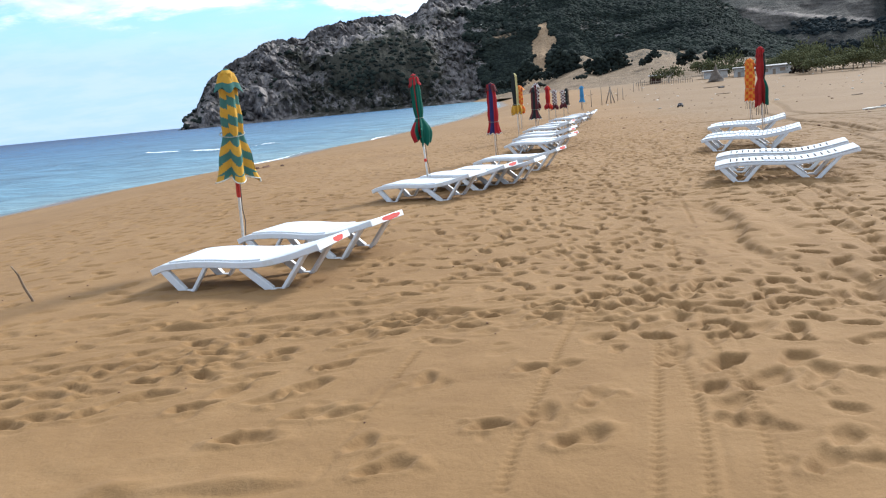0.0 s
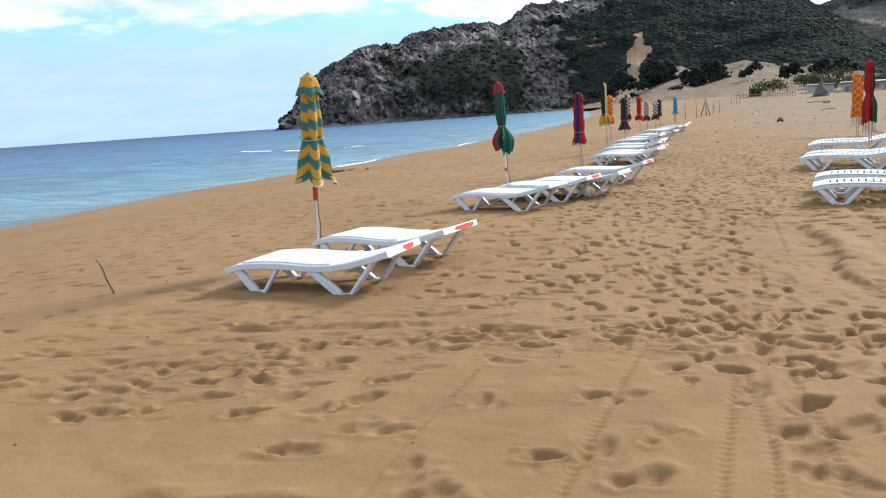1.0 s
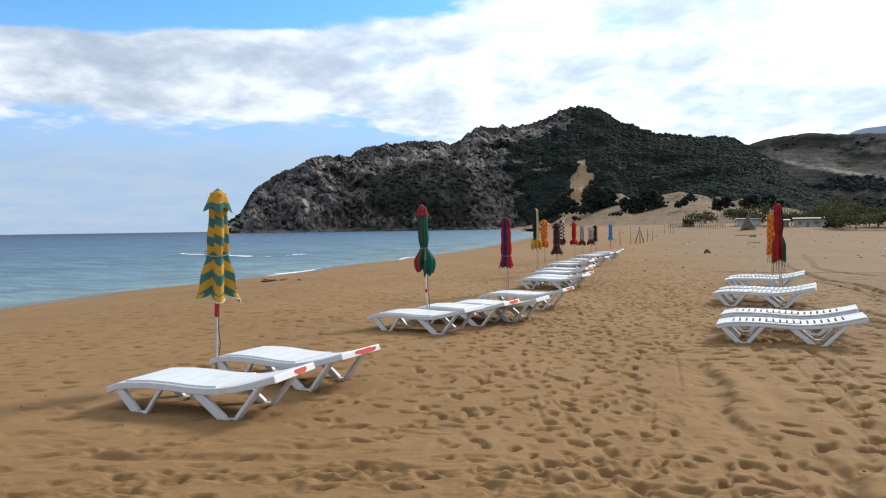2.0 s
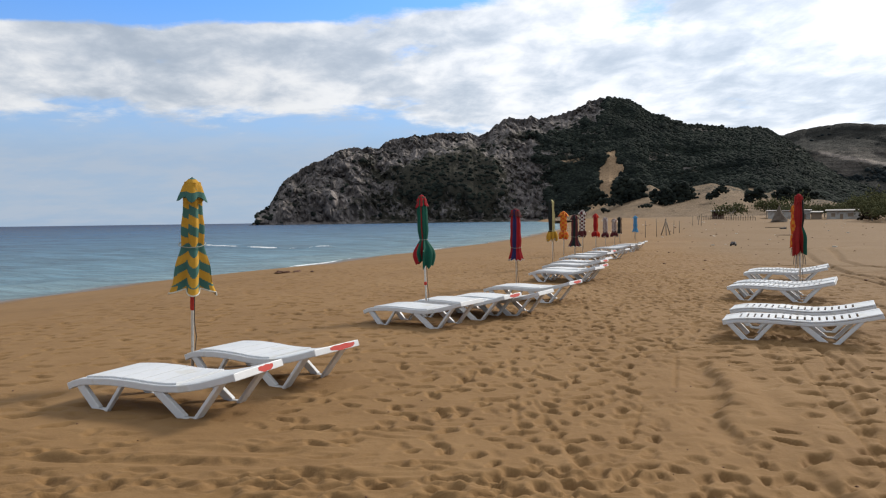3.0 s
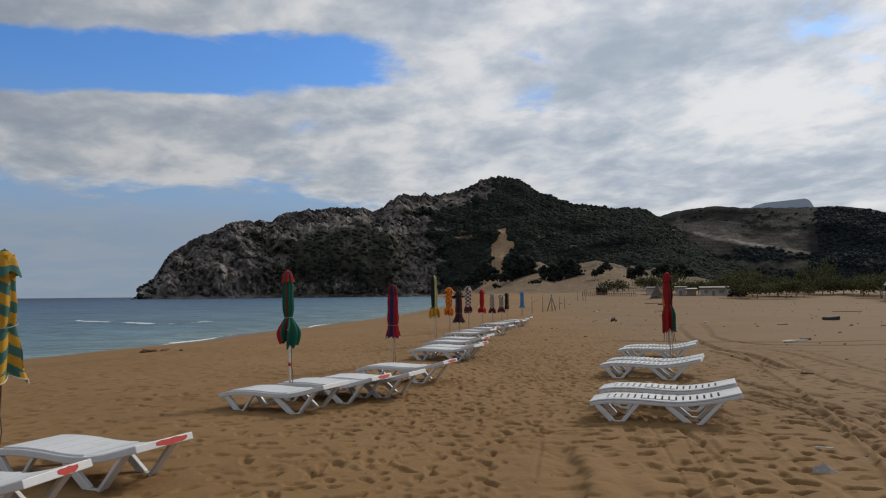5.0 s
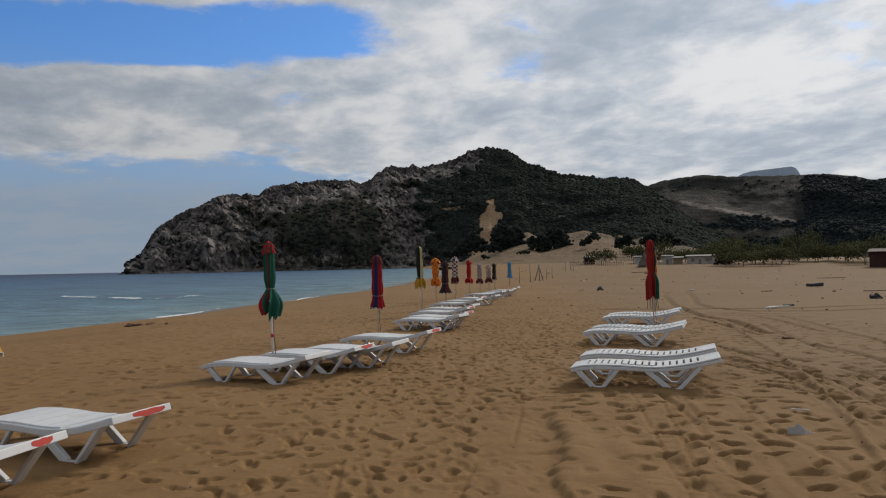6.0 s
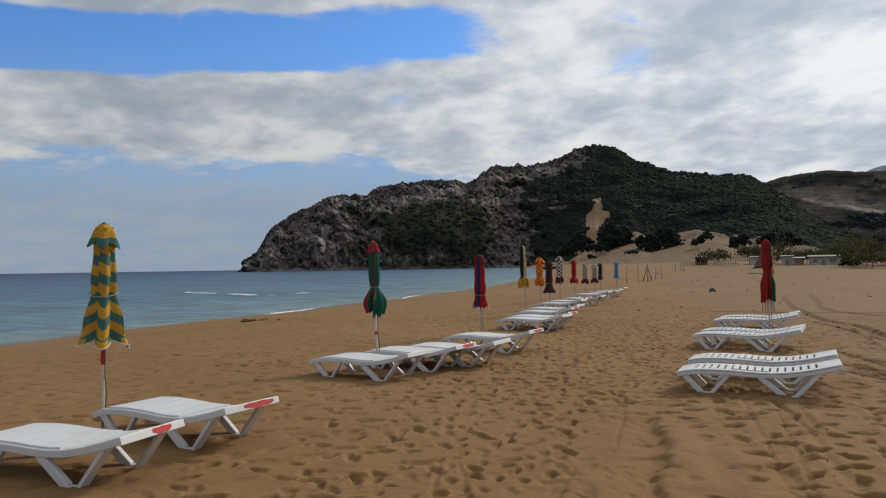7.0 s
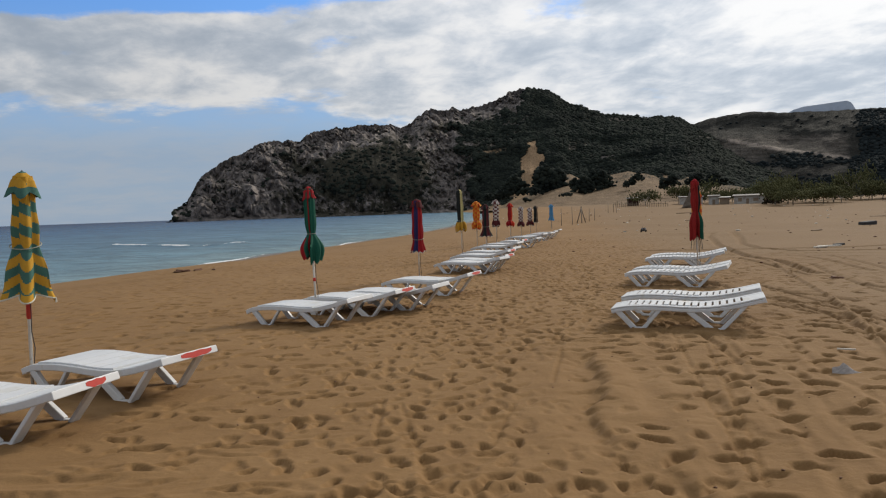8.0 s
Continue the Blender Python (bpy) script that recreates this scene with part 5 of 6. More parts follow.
make_umbrella("closed black and cream beach umbrella with a yellow hem", (3.75, 24.9), (3.66, 24.6, 2.28), ("black", "cream", "yellow"), lambda h, a, f: 2 if h < 0.2 else (1 if 0.74 < a < 0.97 else 0), 0.20, 0.12, 0.25, 0.09, 0.58, 9, hat=0.8, sleeve=False, bulge=0.6)
make_umbrella("closed beach umbrella in orange and yellow checks", (5.56, 33.8), (5.56, 33.8, 1.98), ("orange", "amber"), checks(14, 8), 0.24, 0.185, 0.3, 0.15, 0.62, 11, sleeve=False, bulge=0.6)
make_umbrella("closed dark maroon and black beach umbrella", (5.2, 28.9), (5.2, 28.9, 1.80), ("black", "maroon"), panels(0, 1, 0, 0, 1, 0, 1, 0), 0.26, 0.14, 0.3, 0.13, 0.66, 13, sleeve=False)
make_umbrella("closed beach umbrella in white and dark red checks", (6.96, 36.7), (6.96, 36.7, 2.06), ("white", "maroon"), lambda h, a, f: 1 if h < 0.2 else checks(16, 8)(h, a, f), 0.22, 0.16, 0.25, 0.13, 0.6, 15, sleeve=False, bulge=0.6)
make_umbrella("closed bright red beach umbrella", (8.4, 40.5), (8.4, 40.5, 1.90), ("scarlet", "red"), panels(0, 0, 1, 0), 0.26, 0.15, 0.25, 0.12, 0.62, 17, sleeve=False, bulge=0.5)
make_umbrella("closed beach umbrella in red and white checks", (10.6, 48.2), (10.6, 48.2, 1.70), ("white", "maroon"), lambda h, a, f: 1 if h < 0.22 else checks(14, 8)(h, a, f), 0.24, 0.17, 0.25, 0.14, 0.66, 19, sleeve=False, bulge=0.7)
make_umbrella("closed beach umbrella in dark red and white checks", (11.6, 50.0), (11.6, 50.0, 1.61), ("white", "maroon"), lambda h, a, f: 1 if h < 0.25 else checks(13, 8)(h, a, f), 0.26, 0.17, 0.25, 0.14, 0.66, 21, sleeve=False, bulge=0.7)
make_umbrella("closed faded brown beach umbrella", (13.1, 54.8), (13.1, 54.8, 1.72), ("brown", "black"), panels(0, 0, 1, 0), 0.22, 0.17, 0.3, 0.16, 0.66, 23, sleeve=False)
make_umbrella("closed light blue beach umbrella", (14.7, 56.5), (14.7, 56.5, 1.80), ("blue", "blue"), panels(0, 1), 0.26, 0.16, 0.3, 0.16, 0.64, 25, sleeve=False)
make_umbrella("closed red and green beach umbrella with bare rib ends", (7.98, 16.3), (7.93, 16.3, 2.12), ("crimson", "green", "red", "black"), lambda h, a, f: 2 if h > 0.92 else ((1 if h < 0.40 else 3) if a > 0.79 or a < 0.15 else 0), 0.160, 0.108, 0.46, 0.080, 0.62, 27, hat=1.0, bulge=0.4, tied=False, hem_cord=False, sleeve=False, group="umbrellas along the landward row", bare_ribs=True)
make_umbrella("closed beach umbrella in orange and yellow checks by a slotted lounger", (10.57, 22.0), (10.54, 21.95, 1.98), ("orange", "amber"), checks(14, 8), 0.19, 0.15, 0.3, 0.14, 0.64, 29, hat=1.1, sleeve=False, group="umbrellas along the landward row", bare_ribs=True)


# ---- small things on the sand ----
def make_stick():
    bm = tube(bmesh.new(), [(0.02, 0, -0.08), (0, 0, 0.02), (-0.05, 0.0, 0.15), (-0.085, 0.01, 0.27), (-0.135, 0.01, 0.37)], [0.014, 0.014, 0.013, 0.0115, 0.009], 7)
    ob = part("stick", bm, WOOD, None, smooth=True)
    ob.matrix_world = pose(-4.63, 6.63, float(lie(-4.63, 6.63)))
    tagged(ob, "thin brown wooden stick leaning out of the sand", "stick")


make_stick()

CAR_DARK = material("dark_car_plastic", (0.022, 0.022, 0.025), 0.5, vary=0.3, scale=30.0)
CAR_SHELL = material("car_shell_paint", (0.30, 0.27, 0.27), 0.35, vary=0.25, scale=14.0, second=(0.03, 0.025, 0.025), amount=0.75)
RUBBER = material("dusty_rubber", (0.035, 0.032, 0.030), 0.9, vary=0.4, scale=40.0)
CAR_GLASS = material("dark_window", (0.02, 0.025, 0.03), 0.12)


def make_car():
    """Radio-controlled short-course truck, half a metre long."""
    car = thing("toy_car", pose(16.3, 41.5, float(lie(16.3, 41.5)) - 0.005, 0, 0, 62), "grey and black radio-controlled toy truck on sand", "toy car")
    bm = bmesh.new()
    box(bm, (0.40, 0.13, 0.035), (0, 0, 0.085), 0, 0.008)
    box(bm, (0.09, 0.17, 0.03), (0.20, 0, 0.09), 0, 0.008)
    part("chassis", bm, CAR_DARK, car)
    bm = bmesh.new()
    side = [(-0.25, 0.12), (-0.25, 0.175), (-0.10, 0.185), (-0.055, 0.235), (0.05, 0.238), (0.11, 0.185), (0.24, 0.165), (0.26, 0.115)]
    rings = [[bm.verts.new((x, w * (0.82 if z > 0.2 else 1.0), z)) for x, z in side] for w in (-0.125, 0.125)]
    n = len(side)
    for k in range(n):
        bm.faces.new((rings[0][k], rings[0][(k + 1) % n], rings[1][(k + 1) % n], rings[1][k]))
    bm.faces.new(rings[0][::-1]), bm.faces.new(rings[1])
    bmesh.ops.recalc_face_normals(bm, faces=bm.faces)
    bmesh.ops.bevel(bm, geom=bm.edges[:], offset=0.008, segments=2, affect="EDGES")
    shell = part("body_shell", bm, CAR_SHELL, car)
    for x, z, tilt, wide in ((-0.079, 0.213, -0.84, 0.16), (0.083, 0.214, 0.73, 0.16)):
        bm = bmesh.new()
        box(bm, (0.055, wide, 0.004), (x, 0, z), 0, 0.001, tilt)
        part("window", bm, CAR_GLASS, shell)
    for x, tall in ((0.275, 0.09), (-0.275, 0.10)):
        part("bumper", tube(bmesh.new(), [(x - math.copysign(0.05, x), -0.1, tall), (x, -0.085, tall), (x + math.copysign(0.008, x), 0, tall), (x, 0.085, tall), (x - math.copysign(0.05, x), 0.1, tall)], 0.009, 6), CAR_DARK, car, smooth=True)
    for x in (-0.16, 0.165):
        part("axle", tube(bmesh.new(), [(x, -0.13, 0.055), (x, 0.13, 0.055)], 0.008, 6), CAR_DARK, car)
        for y in (-0.128, 0.128):
            bm = bmesh.new()
            prof = [(0.030, -0.024), (0.049, -0.026), (0.055, -0.018), (0.056, 0.0), (0.055, 0.018), (0.049, 0.026), (0.030, 0.024)]
            rings = [[bm.verts.new((x + r * math.cos(a), y + w, 0.055 + r * math.sin(a))) for r, w in prof] for a in np.linspace(0, math.tau, 20, endpoint=False)]
            for r, s in zip(rings, rings[1:] + rings[:1]):
                for k in range(len(prof)):
                    bm.faces.new((r[k], r[(k + 1) % len(prof)], s[(k + 1) % len(prof)], s[k]))
            bmesh.ops.recalc_face_normals(bm, faces=bm.faces)
            wheel = part("wheel", bm, RUBBER, car, smooth=True)
            bm = bmesh.new()
            tube(bm, [(x, y - 0.02, 0.055), (x, y + 0.02, 0.055)], 0.031, 12)
            part("rim", bm, CAR_SHELL, wheel)
    part("aerial", tube(bmesh.new(), [(-0.05, 0.05, 0.22), (-0.055, 0.05, 0.36)], 0.002, 5), CAR_DARK, car)


make_car()


def lump(name, at, size, seed, mat, label, category):
    """An irregular piece lying on the sand."""
    bm = bmesh.new()
    bmesh.ops.create_icosphere(bm, subdivisions=3, radius=1.0)
    for v in bm.verts:
        d = noise.fractal(v.co * 1.3 + Vector((seed, 0, 0)), 0.9, 2.0, 4, noise_basis="PERLIN_ORIGINAL")
        v.co *= 1 + 0.55 * d
        v.co.z = max(v.co.z, -0.25)
        v.co = Vector((v.co.x * size[0] / 2, v.co.y * size[1] / 2, (v.co.z + 0.12) * size[2]))
    ob = part(name, bm, mat)
    ob.matrix_world = pose(*at, float(lie(at[0], at[1])), 0, 0, seed * 37)
    return tagged(ob, label, category)


BAG = material("grey_plastic_bag", (0.37, 0.335, 0.31), 0.7, vary=0.35, scale=10.0)
WEED = material("dry_seaweed", (0.16, 0.075, 0.04), 0.9, vary=0.5, scale=8.0, bump=0.8, bump_scale=30)
DARK_JUNK = material("dark_driftwood", (0.042, 0.039, 0.040), 0.85, vary=0.4, scale=5.0)
PALE = material("bleached_wood", (0.64, 0.60, 0.52), 0.8, vary=0.3, scale=12.0)


def make_bag(x, y):
    """A crumpled sheet of plastic: pinched up to a crease at one end, its tail flat on the sand."""
    bm, rows = bmesh.new(), []
    for i in range(25):
        u = i / 24
        wide = 0.085 * math.sin(math.pi * (0.08 + 0.86 * u)) ** 0.6 * (1.15 - 0.75 * u)
        crest = 0.050 * math.exp(-(((u - 0.34) / 0.2) ** 2)) + 0.035 * (1 - u) + 0.008
        row = []
        for k in range(17):
            v = k / 8 - 1
            fold = 0.10 * noise.fractal(Vector((u * 5, v * 2.2, 3.7)), 0.8, 2.0, 4, noise_basis="PERLIN_ORIGINAL")
            row.append(bm.verts.new((-0.14 + 0.30 * u, wide * v * (1 + fold), -0.02 + (crest + 0.02) * (1 - abs(v) ** 1.25) * (1 + 2.2 * fold))))
        rows.append(row)
    for a, b in zip(rows, rows[1:]):
        for k in range(16):
            bm.faces.new((a[k], b[k], b[k + 1], a[k + 1]))
    ob = part("plastic_bag", bm, BAG)
    ob.matrix_world = pose(x, y, height(x, y), 0, 0, -38)
    ob.modifiers.new("film", "SOLIDIFY").thickness = 0.003
    return tagged(ob, "crumpled grey plastic bag half buried in sand", "bag")


make_bag(4.88, 6.46)
lump("seaweed", (-5.6, 26.1), (0.55, 0.28, 0.07), 5, WEED, "reddish brown heap of dry seaweed near the water", "seaweed")
lump("seaweed", (-5.15, 26.3), (0.35, 0.2, 0.05), 11, WEED, "small reddish heap of dry seaweed near the water", "seaweed")
lump("seaweed", (-4.5, 25.6), (0.22, 0.12, 0.04), 13, WEED, "loose tuft of dry seaweed near the water", "seaweed")
lump("rag", (21.7, 26.25), (0.55, 0.4, 0.16), 7, DARK_JUNK, "dark blue-grey rag lying on open sand", "rag")
lump("seaweed", (9.8, 14.1), (0.26, 0.13, 0.04), 9, WEED, "dark brown scrap of seaweed on sand", "seaweed")


def plank(at, size, turn, mat, label, tilt=0.0):
    bm = bmesh.new()
    box(bm, size, (0, 0, size[2] * 0.4), 0, min(size) * 0.2)
    for v in bm.verts:
        v.co.z += 0.12 * size[2] * math.sin(v.co.x * 5)
    ob = part("plank", bm, mat)
    ob.matrix_world = pose(*at, float(lie(*at)), 0, tilt, turn)
    return tagged(ob, label, "plank")


plank((28.8, 39.9), (0.85, 0.5, 0.22), 8, DARK_JUNK, "dark grey wooden crate lid lying on sand")
plank((15.8, 23.5), (0.75, 0.14, 0.04), -6, PALE, "bleached pale board lying on sand")
plank((15.3, 23.2), (0.5, 0.1, 0.05), 12, PALE, "short bleached pale board lying on sand")
plank((5.45, 7.35), (0.17, 0.02, 0.014), -35, PALE, "small pale twig lying on sand")
plank((6.15, 6.75), (0.15, 0.03, 0.015), 5, WOOD, "short brown twig lying on sand")
plank((16.4, 23.9), (0.35, 0.16, 0.06), 3, DARK_JUNK, "dark scrap of wood beside bleached boards")
plank((26.0, 31.0), (2.2, 0.16, 0.05), 4, WOOD, "long brown driftwood beam on open sand")


def litter():
    """Shell grit, bark and pebbles strewn over the sand."""
    rng = np.random.RandomState(77)
    rows = []
    for _ in range(60):
        x, y = rng.uniform(1.5, 9), rng.uniform(3.5, 12)
        r = rng.uniform(0.004, 0.010)
        rows.append((x, y, height(x, y) + r * 0.3, r * 1.5, r * 0.8))
    for _ in range(60):
        x, y = rng.uniform(-6, 6), rng.uniform(2, 8)
        r = rng.uniform(0.004, 0.009)
        rows.append((x, y, height(x, y) + r * 0.3, r * 1.3, r * 0.8))
    for _ in range(150):
        y = rng.uniform(14, 95)
        x = rng.uniform(0.15 * y + 3, 0.9 * y)
        r = rng.uniform(0.012, 0.035) * (1 + y / 90) * (1.8 if rng.rand() < 0.1 else 1.0)
        rows.append((x, y, float(lie(x, y)) + r * 0.2, r * 1.6, r * 0.7))
    clumps("beach_litter", rows, WEED, "dark bits of bark and pebbles on the sand", 78, "litter")
    rows = []
    for _ in range(110):
        x, y = rng.uniform(12, 75), rng.uniform(35, 98)
        r = rng.uniform(0.02, 0.09)
        rows.append((x, y, float(lie(x, y)) + r * 0.2, r * 1.5, r * 0.6))
    clumps("pale_litter", rows, PALE, "pale stones and scraps on the sand", 79, "litter")


litter()
plank((35.0, 78.0), (2.6, 0.14, 0.08), 14, WOOD, "long dark driftwood trunk far up the beach")
plank((33.0, 72.0), (0.7, 0.3, 0.14), 30, DARK_JUNK, "dark broken board lying among beach litter")
plank((27.5, 60.0), (1.2, 0.12, 0.06), 5, WOOD, "thin brown driftwood pole on open sand")
plank((41.0, 55.0), (2.4, 0.18, 0.08), -4, WOOD, "weathered brown beam on open sand")
plank((22.0, 34.0), (0.7, 0.1, 0.05), 20, WOOD, "short brown driftwood piece on open sand")


# ---- posts, huts and trees behind the beach ----
def polar(azimuth, r):
    return r * math.sin(radians(azimuth)), r * math.cos(radians(azimuth))


def make_post(azimuth, r, tall, lean=0.0, thick=0.030):
    x, y = polar(azimuth, r)
    bm = tube(bmesh.new(), [(0, 0, -0.15), (lean * 0.4, 0, tall * 0.5), (lean, 0.02, tall)], [thick, thick * 0.9, thick * 0.75], 7)
    ob = part("post", bm, GREY_WOOD, None, smooth=True)
    ob.matrix_world = pose(x, y, float(lie(x, y)))
    tagged(ob, "bare weathered wooden post standing in sand", "post", "bare posts along the beach")


for az, r, tall, lean in ((14.55, 60, 1.5, 0.02), (15.3, 62, 1.35, 0.0), (16.1, 64, 1.5, -0.03), (17.3, 68, 1.15, 0.04), (17.7, 70, 1.1, 0.0), (18.6, 88, 1.1, 0.02), (19.0, 90, 1.2, -0.04), (19.2, 88, 1.0, 0.0)):
    make_post(az, r, tall, lean)


def make_tripod(azimuth, r, tall):
    x, y = polar(azimuth, r)
    ob = thing("pole_stack", pose(x, y, float(lie(x, y))), "three bare wooden poles leaned together on the beach", "pole stack")
    for k in range(3):
        a = k * 2.1 + 0.3
        part("pole", tube(bmesh.new(), [(0.45 * math.cos(a), 0.45 * math.sin(a), -0.1), (-0.04 * math.cos(a), -0.04 * math.sin(a), tall)], 0.045, 6), GREY_WOOD, ob, smooth=True)


make_tripod(16.75, 66, 1.4)


def make_fence(az0, az1, r0, r1, tall, count, rails):
    (xa, ya), (xb, yb) = polar(az0, r0), polar(az1, r1)
    ob = thing("wooden_fence", pose(xa, ya, float(lie(xa, ya))), "low grey wooden fence at the back of the beach", "fence")
    zb = float(lie(xb, yb)) - float(lie(xa, ya))
    for k in range(count):
        f = k / (count - 1)
        x, y, z = (xb - xa) * f, (yb - ya) * f, zb * f
        h = tall * (0.6 + 0.7 * ((k * 7) % 5) / 5)
        part("fence_post", tube(bmesh.new(), [(x, y, z - 0.2), (x + 0.02, y, z + h)], 0.04, 6), GREY_WOOD, ob)
    for h in rails:
        part("rail", tube(bmesh.new(), [(0, -0.03, tall * h), ((xb - xa) / 2, (yb - ya) / 2 - 0.03, zb / 2 + tall * h - 0.04), (xb - xa, yb - ya - 0.03, zb + tall * h)], 0.035, 6), GREY_WOOD, ob)


make_fence(18.9, 22.8, 112, 108, 0.75, 26, (0.6,))

HUT_WHITE = material("weathered_whitewash", (0.50, 0.48, 0.44), 0.8, vary=0.3, scale=1.5, second=(0.36, 0.32, 0.28), amount=0.4)
HUT_TAN = material("tan_boards", (0.30, 0.22, 0.15), 0.85, vary=0.35, scale=2.0)
SHED_BROWN = material("dark_brown_boards", (0.050, 0.017, 0.010), 0.85, vary=0.35, scale=1.5)
ROOF_GREY = material("grey_roofing", (0.25, 0.23, 0.21), 0.8, vary=0.3, scale=1.5)
THATCH = material("dry_thatch", (0.13, 0.10, 0.075), 0.95, vary=0.4, scale=6.0, bump=0.8, bump_scale=20)


def make_hut(az0, az1, r, tall, wall_mat, roof_mat, label, rise=0.2, openings=(), boards=0):
    """Single-storey hut that faces the beach between two bearings. openings: (share along, width, height, sill)."""
    mid = (az0 + az1) / 2
    x, y = polar(mid, r)
    wide = r * radians(az1 - az0)
    z = float(lie(x, y))
    hut = thing("beach_hut", pose(x, y, z - 0.1, 0, 0, -mid), label, "hut")
    deep, t = 3.0, 0.12
    # the front is built round its openings
    edges, pieces = [-wide / 2], []
    for s, w, h, sill in sorted(openings):
        c = (s - 0.5) * wide
        pieces.append(((c - w / 2 - edges[-1], t, tall), ((c - w / 2 + edges[-1]) / 2, 0, tall / 2)))
        if sill > 0.05:
            pieces.append(((w, t, sill), (c, 0, sill / 2)))
        pieces.append(((w, t, tall - sill - h), (c, 0, (tall + sill + h) / 2)))
        edges.append(c + w / 2)
    pieces.append(((wide / 2 - edges[-1], t, tall), ((wide / 2 + edges[-1]) / 2, 0, tall / 2)))
    for size, at in pieces:
        part("wall_panel", box(bmesh.new(), size, at), wall_mat, hut)
    for s in (-1, 1):
        bm = bmesh.new()
        box(bm, (t, deep, tall), (s * (wide / 2 - t / 2), deep / 2 + t / 2 + 0.002, tall / 2))
        part("side_wall", bm, wall_mat, hut)
    bm = bmesh.new()
    box(bm, (wide - 2 * t - 0.01, t, tall + rise), (0, deep, (tall + rise) / 2))
    part("back_wall", bm, wall_mat, hut)
    bm = bmesh.new()
    box(bm, (wide + 0.4, deep + 0.7, 0.1), (0, deep / 2, 0), 0, 0.02)
    bmesh.ops.rotate(bm, verts=bm.verts, cent=(0, 0, 0), matrix=Matrix.Rotation(math.atan2(rise, deep), 3, "X"))
    bmesh.ops.translate(bm, verts=bm.verts, vec=(0, 0, tall + 0.06))
    part("roof", bm, roof_mat, hut)
    for s, w, h, sill in openings:
        bm = bmesh.new()
        box(bm, (w - 0.02, 0.05, h - 0.02), ((s - 0.5) * wide, 0.02, sill + h / 2))
        part("shutter" if sill > 0.05 else "door", bm, HUT_TAN, hut)
    for k in range(boards):
        bm = bmesh.new()
        box(bm, (wide / boards - 0.03, 0.03, tall - 0.02), (-wide / 2 + (k + 0.5) * wide / boards, -t / 2 - 0.012, tall / 2))
        part("board", bm, wall_mat, hut)
    return hut


make_hut(23.6, 25.2, 118, 1.15, HUT_WHITE, ROOF_GREY, "low whitewashed beach hut behind the sand", 0.1)
make_hut(25.6, 26.3, 114, 1.25, HUT_WHITE, ROOF_GREY, "small whitewashed beach hut behind the sand", 0.1, [(0.5, 0.4, 0.8, 0.0)])
make_hut(26.35, 27.0, 113, 1.0, HUT_TAN, HUT_WHITE, "small tan boarded beach hut behind the sand", 0.1)
make_hut(27.3, 29.3, 112, 1.15, HUT_WHITE, ROOF_GREY, "long weathered beach bar hut with shutters", 0.15, [(0.2, 0.5, 0.5, 0.4), (0.45, 0.4, 0.8, 0.0), (0.72, 0.7, 0.5, 0.4)])
make_hut(38.9, 46.0, 97, 1.85, SHED_BROWN, SHED_BROWN, "long dark brown boarded shed behind the beach", 0.3, (), 18)
make_hut(19.9, 20.7, 120, 1.2, SHED_BROWN, ROOF_GREY, "dark brown boarded hut by the fence", 0.1)


def make_thatch(azimuth, r, tall):
    x, y = polar(azimuth, r)
    ob = thing("thatched_parasol", pose(x, y, float(lie(x, y))), "dark thatched cone standing on the sand", "parasol")
    bm = bmesh.new()
    rings = []
    for z, rad in ((0.02, 0.95), (0.25, 0.85), (0.7, 0.58), (1.2, 0.30), (tall, 0.05)):
        rings.append([bm.verts.new((rad * (1 + 0.12 * math.sin(k * 5.3 + z * 9)) * math.cos(k * math.tau / 22), rad * (1 + 0.12 * math.sin(k * 5.3 + z * 9)) * math.sin(k * math.tau / 22), z)) for k in range(22)])
    for a, b in zip(rings, rings[1:]):
        for k in range(22):
            bm.faces.new((a[k], a[(k + 1) % 22], b[(k + 1) % 22], b[k]))
    bm.faces.new(rings[-1])
    part("thatch", bm, THATCH, ob)
    part("pole", tube(bmesh.new(), [(0, 0, -0.2), (0, 0, tall + 0.25)], 0.04, 7), GREY_WOOD, ob)


make_thatch(24.35, 98, 1.9)


def make_bush(azimuth, r, wide, tall, seed):
    """Low dense bush: short stems under a ragged dome of twigs."""
    rng = np.random.RandomState(seed)
    x, y = polar(azimuth, r)
    ob = thing("bush", pose(x, y, float(lie(x, y))), "dark dry rounded bush beside the beach hut", "bush")
    bm = bmesh.new()
    for _ in range(9):
        a, q = rng.uniform(0, math.tau), rng.uniform(0.2, 0.7)
        tube(bm, [(0, 0, -0.1), (0.2 * wide * q * math.cos(a), 0.2 * wide * q * math.sin(a), tall * 0.35), (0.45 * wide * q * math.cos(a), 0.45 * wide * q * math.sin(a), tall * 0.8)], [0.04, 0.03, 0.012], 5)
    part("stems", bm, WOOD, ob)
    rows = []
    for _ in range(240):
        a, b, q = rng.uniform(0, math.tau), rng.uniform(0.05, 1.5), rng.uniform(0.6, 1.0)
        s = rng.uniform(0.08, 0.20)
        rows.append((wide / 2 * q * math.cos(a) * math.cos(b), wide / 2 * q * math.sin(a) * math.cos(b), tall * q * math.sin(b) * 0.95 + 0.05, s, s))
    clumps("crown", rows, DRY_LEAF, "", seed + 1, parent=ob)


DRY_LEAF = leaf_material("dry_dark_leaves", (0.020, 0.016, 0.012), (0.060, 0.046, 0.032))
make_bush(29.8, 108, 2.6, 1.5, 411)

BARK = material("pale_bark", (0.28, 0.24, 0.19), 0.9, vary=0.4, scale=5.0)


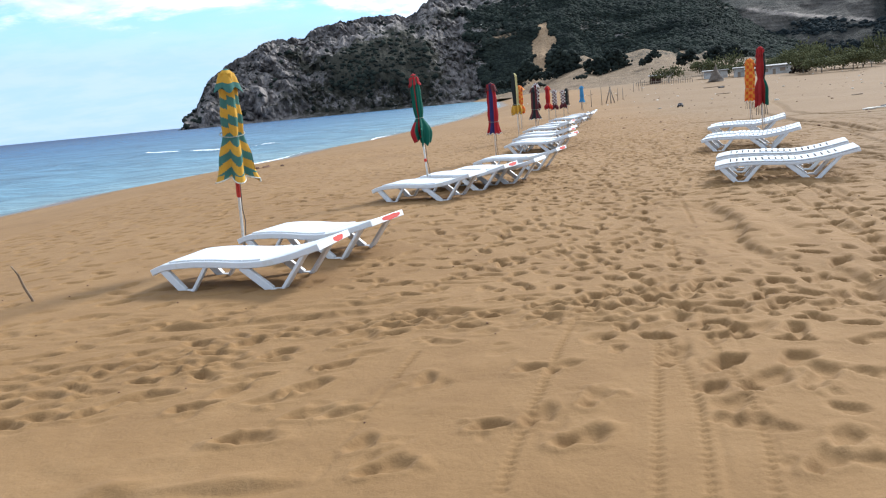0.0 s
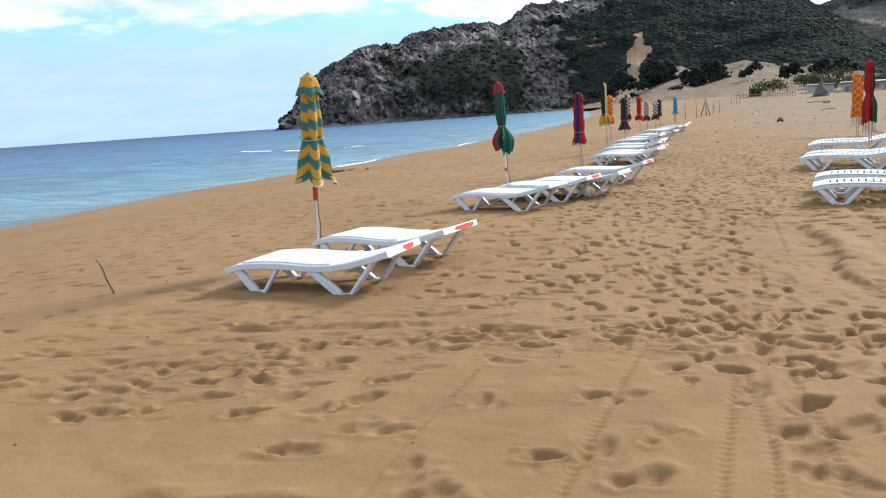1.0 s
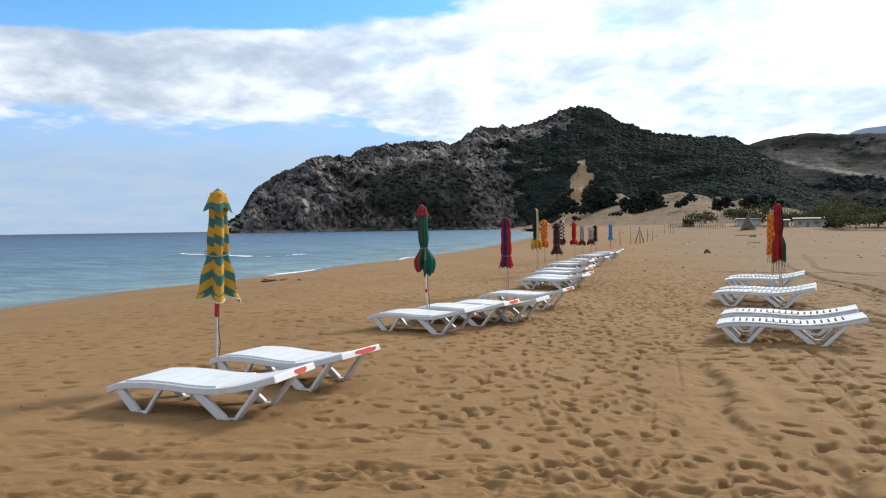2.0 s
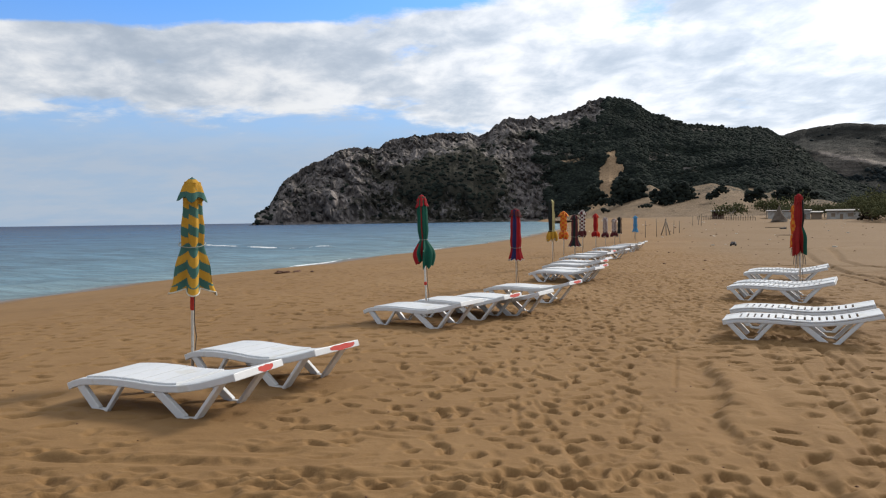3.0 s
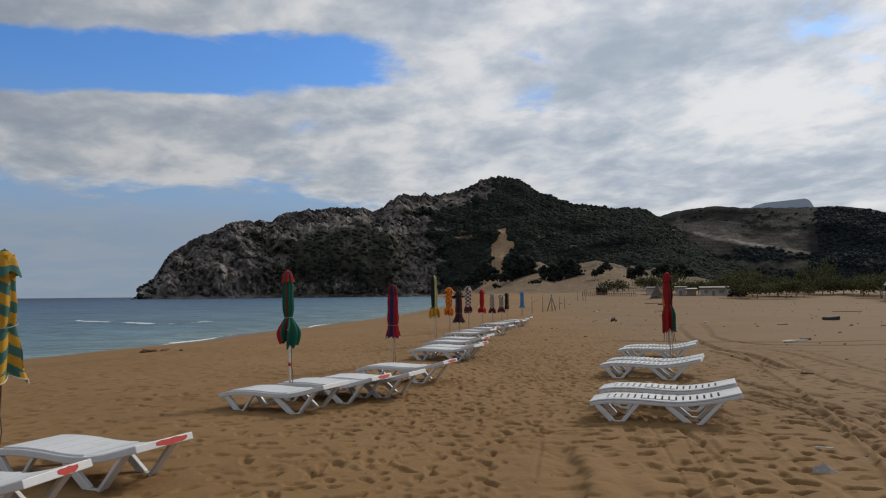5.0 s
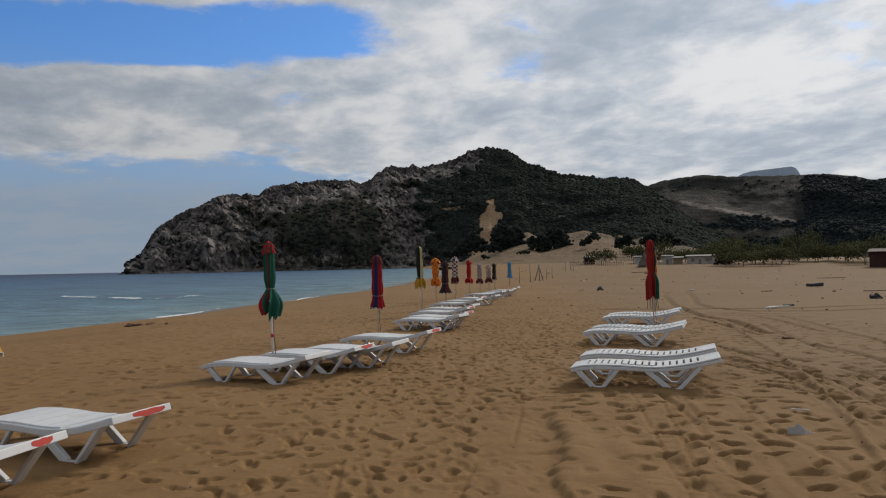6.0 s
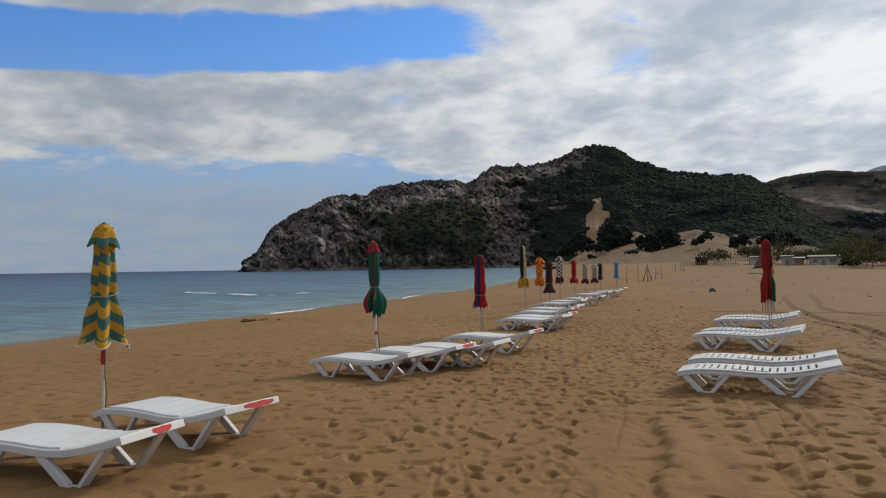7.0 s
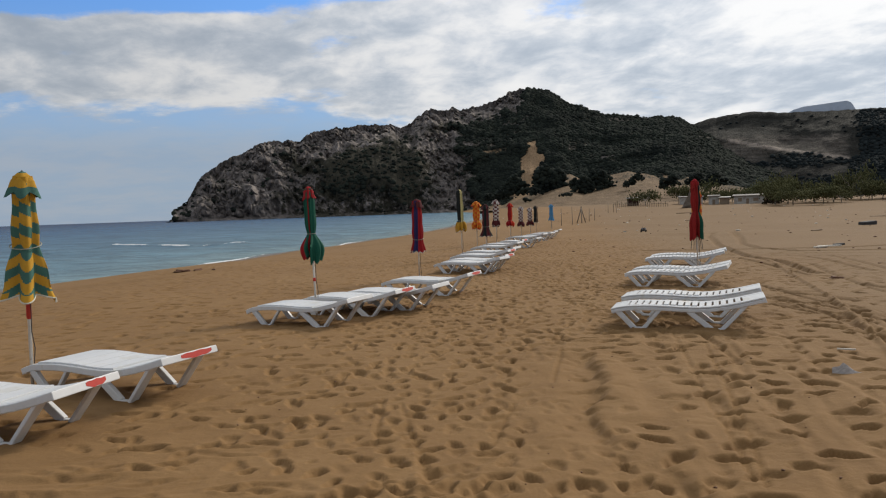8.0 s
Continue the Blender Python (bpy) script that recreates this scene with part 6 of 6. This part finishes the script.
def make_tree(seed, tall, spread, label):
    """Tamarisk: forked leaning trunk and a loose feathery crown."""
    rng = np.random.RandomState(seed)
    tree = thing("tamarisk_tree", pose(0, 0, 0), label, "tree", "tamarisk trees behind the beach")
    bm = bmesh.new()
    ends = []
    for k in range(rng.randint(2, 4)):
        a = rng.uniform(0, math.tau)
        fork = (0.25 * math.cos(a), 0.25 * math.sin(a), tall * 0.3)
        tip = (spread * 0.45 * math.cos(a), spread * 0.45 * math.sin(a), tall * 0.68)
        tube(bm, [(0.05 * math.cos(a), 0.05 * math.sin(a), -0.2), fork, tip], [0.13, 0.09, 0.04], 6)
        ends.append(tip)
        for _ in range(3):
            b = a + rng.uniform(-1.3, 1.3)
            q = (fork[0] + spread * 0.5 * math.cos(b), fork[1] + spread * 0.5 * math.sin(b), tall * rng.uniform(0.5, 0.85))
            tube(bm, [fork, ((fork[0] + q[0]) / 2, (fork[1] + q[1]) / 2, (fork[2] + q[2]) / 2 + 0.1), q], [0.06, 0.045, 0.02], 5)
            ends.append(q)
    part("trunk", bm, BARK, tree)
    rows = []
    for _ in range(620):
        e = ends[rng.randint(len(ends))]
        p = np.array(e) + rng.normal(size=3) * (spread * 0.2, spread * 0.2, tall * 0.11)
        r = rng.uniform(0.09, 0.22)
        rows.append((p[0], p[1], max(p[2] - tall * 0.12, tall * rng.uniform(0.1, 0.45)), r, r * rng.uniform(0.6, 1.2)))
    clumps("crown", rows, TAMARISK, "", seed + 1, parent=tree)
    return tree


TREES = [make_tree(s, t, w, "grey-green tamarisk tree with bare pale trunks") for s, t, w in ((201, 3.6, 5.4), (211, 3.2, 4.6), (221, 4.0, 6.2))]
rng = np.random.RandomState(300)
spots = [(21.2, 118), (23.5, 126), (24.8, 126)] + [(25.0 + 0.42 * k + rng.uniform(-0.3, 0.3), rng.uniform(118, 128) if k < 12 else rng.uniform(99, 128)) for k in range(52)]
for n, (az, r) in enumerate(spots):
    x, y = polar(az, r)
    wide = rng.uniform(0.8, 1.05) * (0.62 if az < 25 else 0.75 if az < 29 else 1.0)
    m = pose(x, y, float(lie(x, y)) - 0.05, 0, 0, rng.uniform(0, 360)) @ Matrix.Diagonal([wide, wide, rng.uniform(0.55, 1.35) * (0.8 if az < 25 else 0.75 if az < 29 else 1.0), 1])
    if n < 3:
        TREES[n].matrix_world = m
    else:
        copy_thing(TREES[n % 3], m)
